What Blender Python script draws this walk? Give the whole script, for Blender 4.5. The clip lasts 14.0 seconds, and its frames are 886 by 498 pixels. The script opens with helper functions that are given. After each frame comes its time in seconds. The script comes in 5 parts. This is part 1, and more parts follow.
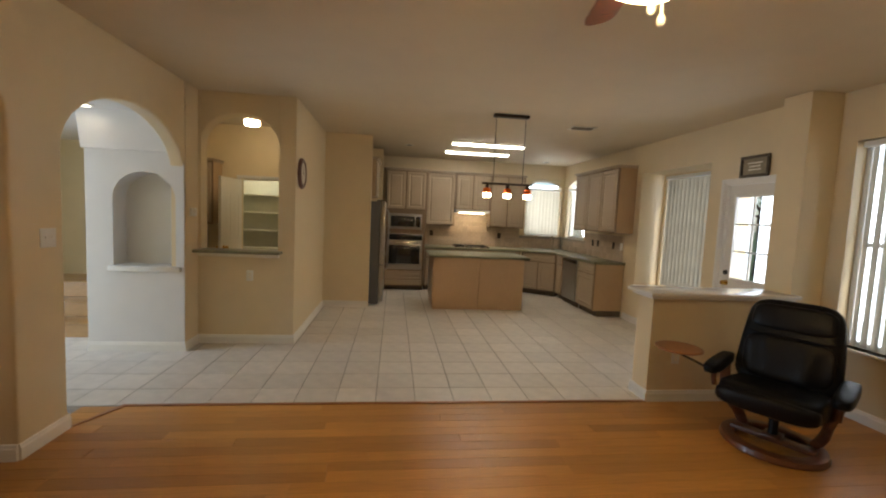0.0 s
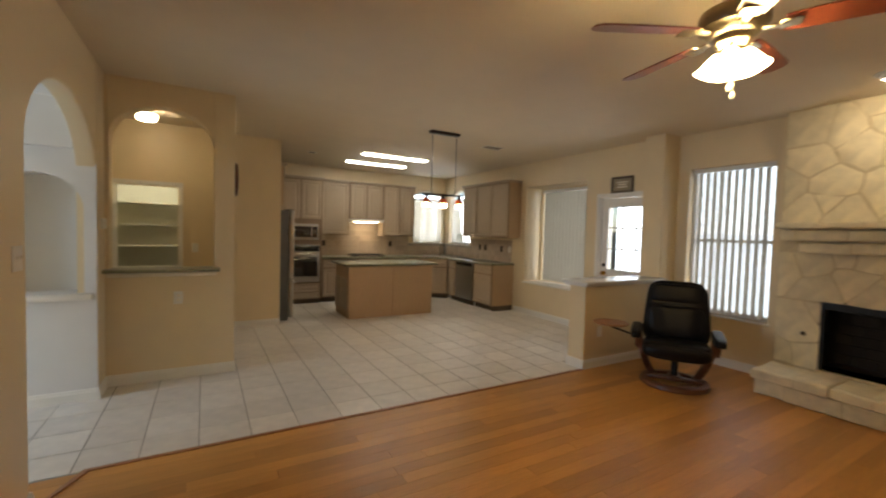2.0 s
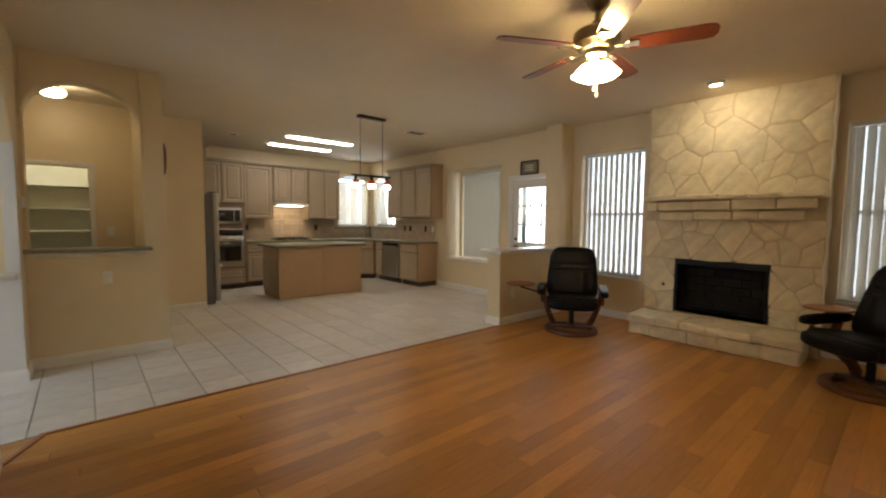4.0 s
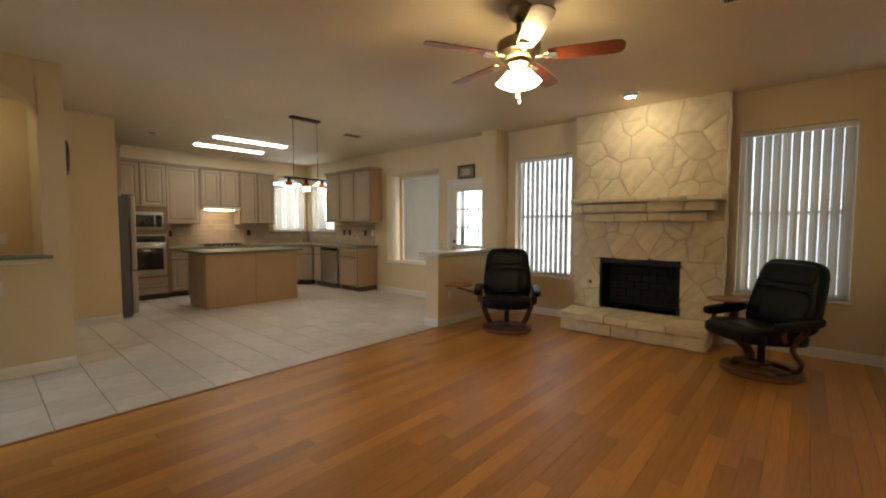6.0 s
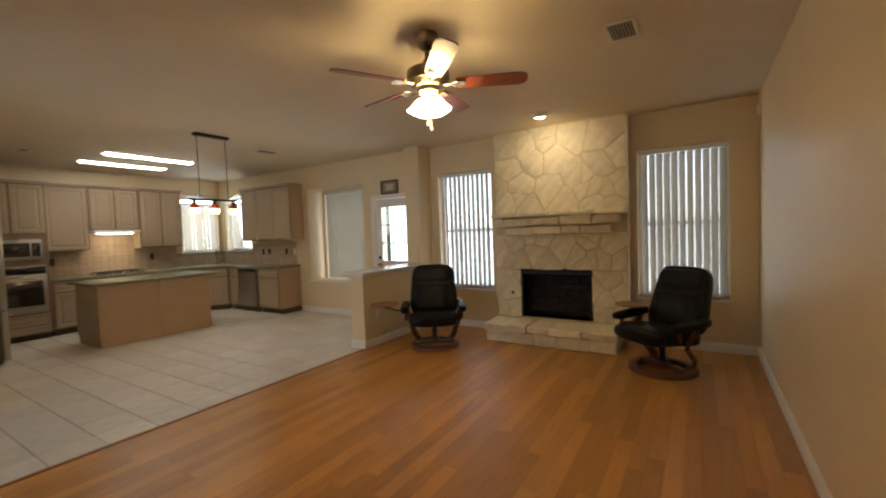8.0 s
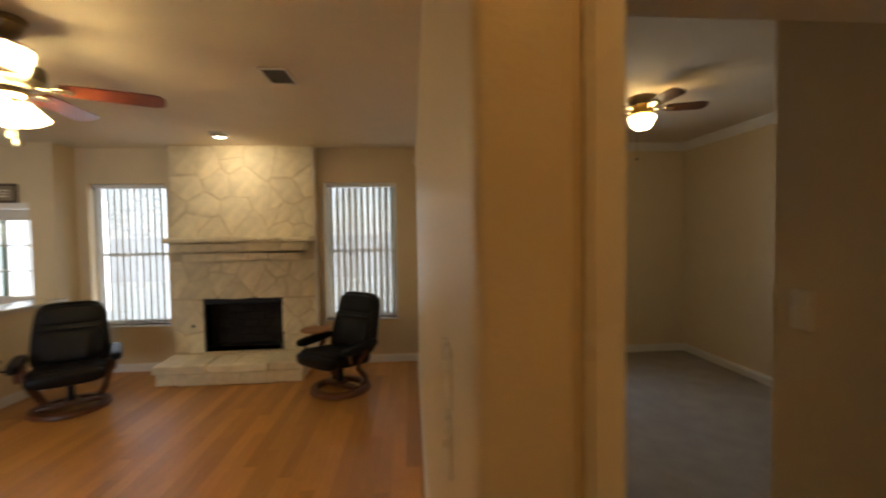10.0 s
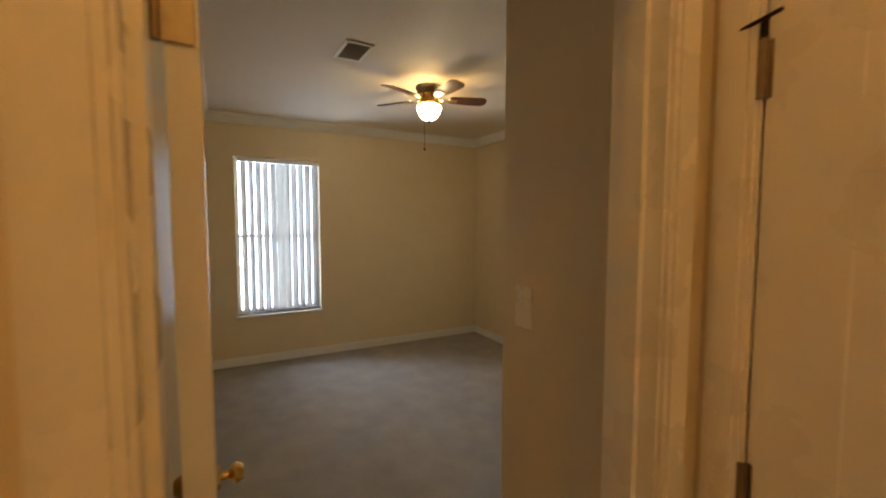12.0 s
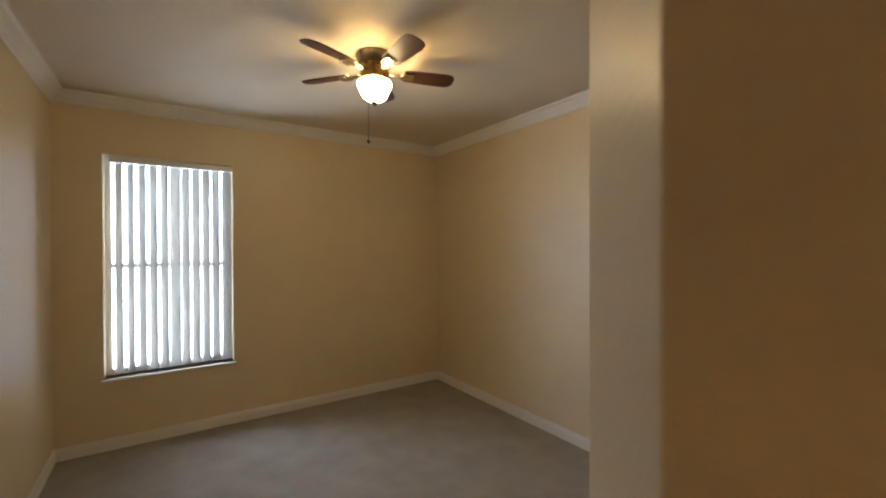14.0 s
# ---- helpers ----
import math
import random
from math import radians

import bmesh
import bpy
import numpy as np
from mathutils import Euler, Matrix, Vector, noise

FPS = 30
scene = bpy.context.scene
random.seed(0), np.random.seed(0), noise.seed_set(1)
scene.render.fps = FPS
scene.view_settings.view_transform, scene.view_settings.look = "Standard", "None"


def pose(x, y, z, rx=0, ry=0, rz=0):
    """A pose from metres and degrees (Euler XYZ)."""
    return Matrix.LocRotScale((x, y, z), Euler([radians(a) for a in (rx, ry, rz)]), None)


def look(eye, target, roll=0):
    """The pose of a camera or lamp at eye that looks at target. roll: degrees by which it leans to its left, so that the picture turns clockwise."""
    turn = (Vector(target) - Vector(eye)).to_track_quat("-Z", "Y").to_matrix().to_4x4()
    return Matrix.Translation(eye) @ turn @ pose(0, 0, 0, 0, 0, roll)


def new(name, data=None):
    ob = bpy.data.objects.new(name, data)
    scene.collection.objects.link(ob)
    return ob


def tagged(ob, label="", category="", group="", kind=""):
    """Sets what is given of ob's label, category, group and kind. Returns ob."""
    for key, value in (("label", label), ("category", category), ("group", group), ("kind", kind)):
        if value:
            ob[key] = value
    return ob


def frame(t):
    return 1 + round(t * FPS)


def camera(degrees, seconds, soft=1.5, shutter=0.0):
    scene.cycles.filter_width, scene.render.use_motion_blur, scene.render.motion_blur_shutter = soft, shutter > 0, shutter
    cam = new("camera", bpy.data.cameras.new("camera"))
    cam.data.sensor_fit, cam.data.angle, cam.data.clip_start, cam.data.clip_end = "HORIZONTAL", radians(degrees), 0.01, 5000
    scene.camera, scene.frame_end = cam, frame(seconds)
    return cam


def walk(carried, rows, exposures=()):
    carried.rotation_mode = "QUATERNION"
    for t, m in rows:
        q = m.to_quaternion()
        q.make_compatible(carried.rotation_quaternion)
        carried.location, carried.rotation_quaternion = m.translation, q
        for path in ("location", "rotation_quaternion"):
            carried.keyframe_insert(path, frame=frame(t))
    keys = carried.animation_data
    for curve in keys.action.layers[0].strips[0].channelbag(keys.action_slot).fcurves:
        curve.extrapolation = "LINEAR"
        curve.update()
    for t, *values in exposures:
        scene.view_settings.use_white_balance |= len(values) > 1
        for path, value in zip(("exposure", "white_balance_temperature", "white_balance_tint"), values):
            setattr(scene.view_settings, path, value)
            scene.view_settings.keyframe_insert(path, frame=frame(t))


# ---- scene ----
cam = camera(94.0, 14.0, 2.0, 0.5)
PATH = [
    (0, (-0.156, 0.006, 1.547), (0.083, 1.985, 1.388), 2.6),
    (0.5, (-0.54, 0.089, 1.531), (-0.206, 2.052, 1.342), 2.4),
    (1, (-0.934, 0.124, 1.535), (-0.426, 2.052, 1.375), 3.4),
    (1.5, (-1.256, 0.197, 1.5), (-0.57, 2.07, 1.349), 0.8),
    (2, (-1.539, 0.178, 1.482), (-0.537, 1.907, 1.398), 1.6),
    (2.5, (-1.702, 0.043, 1.435), (-0.523, 1.657, 1.37), -0.2),
    (3, (-1.793, -0.107, 1.383), (-0.579, 1.478, 1.27), -0.5),
    (3.5, (-1.86, -0.164, 1.372), (-0.615, 1.39, 1.183), 2.0),
    (4, (-1.902, -0.191, 1.345), (-0.593, 1.316, 1.209), 0.5),
    (4.2, (-1.904, -0.182, 1.324), (-0.546, 1.279, 1.182), 0.9),
    (6.3, (-1.851, -0.278, 1.326), (-0.325, 1.01, 1.21), 0.0),
    (6.5, (-1.847, -0.272, 1.336), (-0.297, 0.987, 1.211), 0.1),
    (7, (-1.823, -0.287, 1.351), (-0.237, 0.926, 1.226), -0.4),
    (7.2, (-1.816, -0.294, 1.357), (-0.216, 0.9, 1.244), -0.8),
    (9.5, (-1.686, -0.598, 1.666), (0.294, -0.307, 1.597), -1.8),
    (10, (-1.679, -0.79, 1.656), (0.312, -0.944, 1.586), -0.9),
    (10.5, (-1.685, -0.98, 1.67), (0.251, -1.466, 1.541), -0.9),
    (11, (-1.668, -1.084, 1.676), (0.184, -1.817, 1.5), -0.4),
    (11.5, (-1.596, -1.153, 1.666), (0.23, -1.956, 1.528), -0.1),
    (12, (-1.458, -1.205, 1.659), (0.3, -2.149, 1.527), 0.1),
    (12.5, (-1.256, -1.337, 1.651), (0.511, -2.26, 1.483), -0.4),
    (13, (-1.043, -1.48, 1.666), (0.745, -2.366, 1.529), 0.7),
    (13.5, (-0.778, -1.612, 1.638), (0.951, -2.618, 1.629), 0.0),
    (14, (-0.527, -1.738, 1.64), (1.128, -2.862, 1.626), -0.2),
]
EXPOSURES = [(0.0, -0.02), (3.0, -0.1), (7.0, -0.12), (9.5, -0.05), (10.0, 0.0), (10.5, 0.1), (11.0, 0.4), (12.0, 0.9), (13.0, 0.95), (14.0, 0.82)]
walk(cam, [(t, look(eye, target, roll)) for t, eye, target, roll in PATH], EXPOSURES)

# ---- light and exposure ----
world = bpy.data.worlds.new("sky")
scene.world = world
world.use_nodes = True
wn = world.node_tree.nodes
sky = wn.new("ShaderNodeTexSky")
sky.sky_type = "NISHITA"
sky.sun_disc = False
sky.sun_elevation = radians(50)
sky.sun_rotation = radians(151)
world.node_tree.links.new(sky.outputs[0], wn["Background"].inputs[0])
wn["Background"].inputs[1].default_value = 0.15
sun = new("sun", bpy.data.lights.new("sun", "SUN"))
sun.data.energy, sun.data.angle, sun.data.color = 1.4, radians(0.5), (1.0, 0.93, 0.82)
sun.matrix_world = look((5.0, -9.0, 13.0), (0, 0, 0))


def window_light(name, at, toward, w, h, power, color=(0.82, 0.9, 1.0)):
    d = bpy.data.lights.new(name, "AREA")
    d.shape, d.size, d.size_y, d.energy, d.color = "RECTANGLE", w, h, power, color
    o = new(name, d)
    o.matrix_world = look(at, toward)


WP = 13.0
window_light("daylight_living_a", (3.99, 2.70, 1.45), (0, 2.71, 1.45), 0.95, 1.8, WP * 0.8)
window_light("daylight_living_b", (3.99, -0.12, 1.45), (0, -0.12, 1.45), 0.95, 1.8, WP * 0.8)
window_light("daylight_bedroom", (4.1, -1.81, 1.48), (0, -1.81, 1.48), 0.95, 1.85, WP * 2.5, (0.66, 0.79, 1.0))
window_light("daylight_nook", (4.3, 5.35, 1.45), (0, 5.35, 1.45), 1.3, 1.7, WP)
window_light("daylight_door", (4.3, 3.95, 1.45), (0, 3.95, 1.45), 1.3, 1.5, WP * 2)
window_light("daylight_kitchen_a", (3.15, 9.35, 1.75), (3.15, 0, 1.2), 0.95, 1.2, WP * 2.4)
# Entry and side room lamps shine through unseen openings added in the front wall.
window_light("daylight_entry", (-5.55, 3.75, 1.3), (0, 3.9, 1.0), 1.1, 2.0, 65, (0.62, 0.79, 1.0))
window_light("daylight_side_room", (-5.55, 1.4, 1.4), (0, 1.4, 1.2), 1.2, 1.3, 16)
window_light("daylight_kitchen_b", (3.98, 8.38, 1.75), (0, 8.38, 1.2), 0.95, 1.2, WP * 2.4)
# the recessed eyeball lamp that washes the chimney, and the one in the arched passage
for nm, at, to, p in (("chimney_spot_lamp", (2.97, 1.24, 2.70), (3.56, 1.25, 2.1), 17), ("passage_spot_lamp", (-3.07, 4.30, 2.40), (-3.07, 4.30, 0), 1.2)):
    d = bpy.data.lights.new(nm, "SPOT")
    d.energy, d.spot_size, d.spot_blend, d.color, d.shadow_soft_size = p, radians(165), 1.0, (1.0, 0.80, 0.52), 0.04
    new(nm, d).matrix_world = look(at, to)


# ---- materials ----
def material(name, color, rough=0.6, metal=0.0, noise_scale=0.0, amount=0.15, bump=0.0, bump_scale=60.0, random_amount=0.0, island=False,
             stretch=None, coat=0.0, specular=None, wear_scale=1.6):
    """A principled material with colour that varies at two scales, fine relief and optional variation from piece to piece."""
    m = bpy.data.materials.new(name)
    m.use_nodes = True
    nt = m.node_tree
    n, l = nt.nodes, nt.links
    b = n["Principled BSDF"]
    b.inputs["Roughness"].default_value = rough
    b.inputs["Metallic"].default_value = metal
    b.inputs["Coat Weight"].default_value = coat
    if specular is not None:
        b.inputs["Specular IOR Level"].default_value = specular
    tc = n.new("ShaderNodeTexCoord")
    mp = n.new("ShaderNodeMapping")
    l.new(tc.outputs["Object"], mp.inputs[0])
    if stretch:
        mp.inputs["Scale"].default_value = stretch
    base = n.new("ShaderNodeRGB")
    base.outputs[0].default_value = (*color, 1)
    out = base.outputs[0]

    def vary(value, low, high, source):
        r = n.new("ShaderNodeMapRange")
        r.inputs["To Min"].default_value, r.inputs["To Max"].default_value = low, high
        l.new(value, r.inputs["Value"])
        h = n.new("ShaderNodeHueSaturation")
        l.new(r.outputs[0], h.inputs["Value"])
        l.new(source, h.inputs["Color"])
        return h.outputs[0]

    if noise_scale:
        t1 = n.new("ShaderNodeTexNoise")
        t1.inputs["Scale"].default_value, t1.inputs["Detail"].default_value = noise_scale, 5
        l.new(mp.outputs[0], t1.inputs["Vector"])
        out = vary(t1.outputs[0], 1 - amount * 1.6, 1 + amount * 1.6, out)
        t2 = n.new("ShaderNodeTexNoise")
        t2.inputs["Scale"].default_value, t2.inputs["Detail"].default_value = wear_scale, 3
        l.new(tc.outputs["Object"], t2.inputs["Vector"])
        out = vary(t2.outputs[0], 1 - amount, 1 + amount, out)
        r = n.new("ShaderNodeMapRange")
        r.inputs["To Min"].default_value, r.inputs["To Max"].default_value = max(rough - 0.08, 0.02), min(rough + 0.08, 1)
        l.new(t1.outputs[0], r.inputs["Value"])
        l.new(r.outputs[0], b.inputs["Roughness"])
    if random_amount:
        if island:
            g = n.new("ShaderNodeNewGeometry")
            src = g.outputs["Random Per Island"]
        else:
            g = n.new("ShaderNodeObjectInfo")
            src = g.outputs["Random"]
        out = vary(src, 1 - random_amount, 1 + random_amount, out)
    l.new(out, b.inputs["Base Color"])
    if bump:
        t3 = n.new("ShaderNodeTexNoise")
        t3.inputs["Scale"].default_value, t3.inputs["Detail"].default_value = bump_scale, 4
        l.new(mp.outputs[0], t3.inputs["Vector"])
        bp = n.new("ShaderNodeBump")
        bp.inputs["Strength"].default_value, bp.inputs["Distance"].default_value = bump, 0.004
        l.new(t3.outputs[0], bp.inputs["Height"])
        l.new(bp.outputs[0], b.inputs["Normal"])
    return m


def glowing(name, color, strength, base=(0.9, 0.88, 0.8)):
    m = material(name, base, 0.3)
    b = m.node_tree.nodes["Principled BSDF"]
    b.inputs["Emission Color"].default_value = (*color, 1)
    b.inputs["Emission Strength"].default_value = strength
    return m


def glass_material(name, color=(1, 1, 1), rough=0.0):
    m = bpy.data.materials.new(name)
    m.use_nodes = True
    b = m.node_tree.nodes["Principled BSDF"]
    b.inputs["Base Color"].default_value = (*color, 1)
    b.inputs["Roughness"].default_value = rough
    b.inputs["Transmission Weight"].default_value = 1.0
    b.inputs["IOR"].default_value = 1.1
    return m


def vinyl_material(name, color, passing):
    """Thin blind vinyl that lets some daylight through."""
    m = bpy.data.materials.new(name)
    m.use_nodes = True
    n, l = m.node_tree.nodes, m.node_tree.links
    tr = n.new("ShaderNodeBsdfTranslucent")
    tr.inputs[0].default_value = (*color, 1)
    mix = n.new("ShaderNodeMixShader")
    mix.inputs[0].default_value = passing
    b = n["Principled BSDF"]
    b.inputs["Base Color"].default_value = (*color, 1)
    b.inputs["Roughness"].default_value = 0.45
    l.new(b.outputs[0], mix.inputs[1])
    l.new(tr.outputs[0], mix.inputs[2])
    l.new(mix.outputs[0], n["Material Output"].inputs[0])
    return m


def wood_floor_material():
    """Bamboo-toned planks: grain drawn out along the plank, a tone of its own for each plank."""
    m = material("plank_wood", (0.50, 0.24, 0.062), 0.36, noise_scale=9.0, amount=0.19, stretch=(0.6, 14, 14), bump=0.06, bump_scale=30, random_amount=0.22, specular=0.36)
    n, l = m.node_tree.nodes, m.node_tree.links
    info = n.new("ShaderNodeObjectInfo")
    shift = n.new("ShaderNodeMath")
    shift.operation = "MULTIPLY"
    shift.inputs[1].default_value = 57.0
    l.new(info.outputs["Random"], shift.inputs[0])
    for node in n:
        if node.bl_idname == "ShaderNodeMapping":
            l.new(shift.outputs[0], node.inputs["Location"])
    return m


M = {}
M["wall"] = material("wall_paint", (0.74, 0.61, 0.40), 0.38, noise_scale=5, amount=0.03, bump=0.35, bump_scale=90)
# Deeper yellow than the beige walls.
M["wall_warm"] = material("wall_ochre", (0.72, 0.53, 0.25), 0.62, noise_scale=5, amount=0.03, bump=0.35, bump_scale=90)
# Paler and greyer than the beige walls.
M["wall_hall"] = material("wall_pale", (0.72, 0.70, 0.68), 0.62, noise_scale=5, amount=0.03, bump=0.35, bump_scale=90)
M["ceiling"] = material("ceiling_paint", (0.70, 0.60, 0.45), 0.75, noise_scale=4, amount=0.03, bump=0.5, bump_scale=55)
M["trim"] = material("trim_paint", (0.80, 0.77, 0.72), 0.35, noise_scale=6, amount=0.03, bump=0.05)
M["trim_warm"] = material("casing_paint", (0.84, 0.77, 0.64), 0.28, noise_scale=6, amount=0.03, bump=0.08)
M["door"] = material("door_gloss_paint", (0.78, 0.75, 0.70), 0.13, noise_scale=4, amount=0.02, bump=0.06, bump_scale=25)
M["plank"] = wood_floor_material()
M["tile"] = material("floor_tile", (0.69, 0.645, 0.59), 0.44, noise_scale=9, amount=0.13, bump=0.12, bump_scale=24, random_amount=0.07)
M["tile_rest"] = material("floor_tile_far", (0.69, 0.645, 0.59), 0.44, noise_scale=9, amount=0.13, bump=0.12, bump_scale=24, random_amount=0.07, island=True)
M["grout"] = material("grout", (0.33, 0.30, 0.265), 0.9, noise_scale=20, amount=0.15, bump=0.3)
M["subfloor"] = material("plank_joint", (0.30, 0.13, 0.03), 0.8, noise_scale=20, amount=0.1)
M["carpet"] = material("carpet_pile", (0.37, 0.34, 0.30), 1.0, noise_scale=260, amount=0.22, bump=1.0, bump_scale=330, specular=0.1, wear_scale=4.5)
M["stone"] = material("limestone", (0.78, 0.69, 0.49), 0.85, noise_scale=11, amount=0.15, bump=1.0, bump_scale=30, random_amount=0.09)
M["mortar"] = material("mortar", (0.63, 0.53, 0.345), 0.95, noise_scale=14, amount=0.12, bump=0.9, bump_scale=40)
M["caulk"] = material("white_caulk", (0.82, 0.80, 0.76), 0.5, noise_scale=12, amount=0.05)
M["soot"] = material("firebox_soot", (0.02, 0.018, 0.016), 0.9, noise_scale=12, amount=0.3, bump=0.4)
M["firebrick"] = material("firebrick", (0.030, 0.024, 0.02), 0.9, noise_scale=12, amount=0.3, bump=0.5, random_amount=0.25)
M["black_metal"] = material("black_metal", (0.015, 0.014, 0.014), 0.45, 0.6, noise_scale=12, amount=0.15)
M["leather"] = material("black_leather", (0.0055, 0.0055, 0.0065), 0.36, noise_scale=14, amount=0.25, bump=0.5, bump_scale=55, specular=0.20)
M["chair_wood"] = material("reddish_beech", (0.13, 0.042, 0.017), 0.35, noise_scale=10, amount=0.15, stretch=(2, 12, 12), bump=0.06, coat=0.2)
M["table_wood"] = material("swing_table_wood", (0.34, 0.14, 0.055), 0.35, noise_scale=10, amount=0.15, stretch=(2, 14, 4), coat=0.2)
M["dark_wood"] = material("dark_stained_wood", (0.022, 0.010, 0.008), 0.35, noise_scale=9, amount=0.2, stretch=(2, 14, 8), coat=0.2)
# Darker than the doors: shade in the gaps between them put into the colour.
M["cabinet_gap_shade"] = material("pickled_oak_gap_shade", (0.23, 0.155, 0.095), 0.5, noise_scale=9, amount=0.1, stretch=(12, 12, 1.0), bump=0.06, bump_scale=30)
M["cabinet"] = material("pickled_oak", (0.43, 0.335, 0.235), 0.38, noise_scale=11, amount=0.08, stretch=(14, 14, 1.2), bump=0.08, bump_scale=30)
M["cabinet_side"] = material("pickled_oak_panel", (0.50, 0.34, 0.20), 0.45, noise_scale=9, amount=0.08, stretch=(12, 12, 1.0), bump=0.06, bump_scale=30)
M["toekick"] = material("toe_kick", (0.10, 0.075, 0.055), 0.7, noise_scale=9, amount=0.1)
M["counter"] = material("green_laminate", (0.20, 0.195, 0.125), 0.40, noise_scale=38, amount=0.30, bump=0.03)
M["splash"] = material("backsplash_tile", (0.46, 0.36, 0.27), 0.4, noise_scale=16, amount=0.14, bump=0.25, bump_scale=50, random_amount=0.10)
M["steel"] = material("stainless_steel", (0.42, 0.40, 0.37), 0.33, 1.0, noise_scale=3, amount=0.06, stretch=(40, 40, 1), bump=0.02)
M["fridge_side"] = material("fridge_side_paint", (0.10, 0.095, 0.09), 0.5, noise_scale=8, amount=0.08)
M["black_glass"] = material("black_oven_glass", (0.012, 0.012, 0.013), 0.08, noise_scale=3, amount=0.1, coat=0.5)
M["chrome"] = material("chrome", (0.7, 0.7, 0.7), 0.1, 1.0)
M["brass"] = material("polished_brass", (0.75, 0.50, 0.16), 0.16, 1.0, noise_scale=14, amount=0.1)
M["pale_brass"] = material("pale_antique_brass", (0.66, 0.57, 0.40), 0.24, 1.0, noise_scale=14, amount=0.12)
M["old_brass"] = material("worn_hinge_metal", (0.30, 0.24, 0.15), 0.35, 1.0, noise_scale=30, amount=0.25)
M["pewter"] = material("antique_pewter", (0.26, 0.21, 0.14), 0.3, 1.0, noise_scale=14, amount=0.2)
M["bronze"] = material("oiled_bronze", (0.05, 0.032, 0.024), 0.38, 0.8, noise_scale=14, amount=0.2)
M["blade"] = material("cherry_blade", (0.19, 0.045, 0.022), 0.3, noise_scale=8, amount=0.2, stretch=(1.5, 14, 14), coat=0.25)
M["blade_dark"] = material("walnut_blade", (0.075, 0.03, 0.018), 0.4, noise_scale=8, amount=0.2, stretch=(1.5, 14, 14))
M["white_plastic"] = material("white_plastic", (0.82, 0.80, 0.75), 0.35, noise_scale=8, amount=0.02)
M["vent"] = material("vent_grille_paint", (0.76, 0.71, 0.62), 0.5, noise_scale=9, amount=0.05)
# Slats get a darker tone than the frame, their shadow put into the colour.
M["vent_slat"] = material("vent_slat_shadowed", (0.34, 0.30, 0.25), 0.6, noise_scale=9, amount=0.08)
M["dark_gap"] = material("duct_dark", (0.05, 0.045, 0.04), 0.9)
M["vinyl"] = vinyl_material("blind_vinyl", (0.54, 0.50, 0.42), 0.04)
M["vinyl_dense"] = vinyl_material("dense_blind_vinyl", (0.46, 0.44, 0.40), 0.012)
M["frame_white"] = material("window_vinyl", (0.78, 0.77, 0.74), 0.35, noise_scale=8, amount=0.03)
M["glass"] = glass_material("window_glass")
M["amber"] = material("amber_glass", (0.62, 0.12, 0.02), 0.15, noise_scale=40, amount=0.3)
M["fan_shade"] = glowing("frosted_fan_shade", (1.0, 0.75, 0.36), 46.0)
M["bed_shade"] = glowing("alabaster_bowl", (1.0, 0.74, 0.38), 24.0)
M["pantry_shade"] = glowing("pantry_lamp_glass", (1.0, 0.86, 0.60), 26.0)
M["tube_light"] = glowing("fluorescent_diffuser", (1.0, 0.96, 0.84), 19.0)
M["pantry_glow"] = glowing("pantry_bulb_glass", (1.0, 0.95, 0.8), 60.0)
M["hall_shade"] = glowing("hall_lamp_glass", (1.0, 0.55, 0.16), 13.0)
M["spot_face"] = glowing("spot_lamp_face", (1.0, 0.90, 0.70), 22.0)
M["passage_face"] = glowing("passage_lamp_face", (1.0, 0.92, 0.78), 6.0)
M["hood_light"] = glowing("hood_lamp", (1.0, 0.80, 0.5), 34.0)
M["amber_glow"] = glowing("pendant_bulb", (1.0, 0.72, 0.40), 55.0)
M["clock_face"] = material("clock_face", (0.62, 0.56, 0.46), 0.4, noise_scale=8, amount=0.05)
M["clock_wood"] = material("clock_wood", (0.10, 0.032, 0.018), 0.35, noise_scale=9, amount=0.2)
M["plaque"] = material("plaque_face", (0.30, 0.25, 0.17), 0.6, noise_scale=25, amount=0.25, bump=0.3)
M["plaque_frame"] = material("plaque_frame", (0.09, 0.065, 0.04), 0.5, noise_scale=20, amount=0.3, bump=0.3)
M["shelf"] = material("shelf_paint", (0.66, 0.68, 0.60), 0.5, noise_scale=6, amount=0.04)
M["stair_wood"] = material("stair_oak", (0.42, 0.25, 0.11), 0.35, noise_scale=8, amount=0.2, stretch=(1.5, 14, 14))
M["grass"] = material("lawn", (0.09, 0.13, 0.045), 0.95, noise_scale=6, amount=0.4, bump=0.6)
M["concrete"] = material("patio_concrete", (0.5, 0.48, 0.44), 0.9, noise_scale=8, amount=0.12, bump=0.3)
M["fence_wood"] = material("weathered_cedar", (0.30, 0.23, 0.17), 0.85, noise_scale=7, amount=0.2, stretch=(14, 14, 1.2), bump=0.3, random_amount=0.15)
M["leaf"] = material("tree_leaf", (0.08, 0.14, 0.04), 0.6, noise_scale=9, amount=0.3)
M["bark"] = material("tree_bark", (0.11, 0.08, 0.055), 0.95, noise_scale=14, amount=0.3, bump=0.8)


# ---- building helpers ----
def box(bm, x0, x1, y0, y1, z0, z1):
    v = [bm.verts.new((x, y, z)) for x in (x0, x1) for y in (y0, y1) for z in (z0, z1)]
    for f in ((0, 1, 3, 2), (4, 6, 7, 5), (0, 4, 5, 1), (2, 3, 7, 6), (0, 2, 6, 4), (1, 5, 7, 3)):
        bm.faces.new([v[i] for i in f])
    return bm


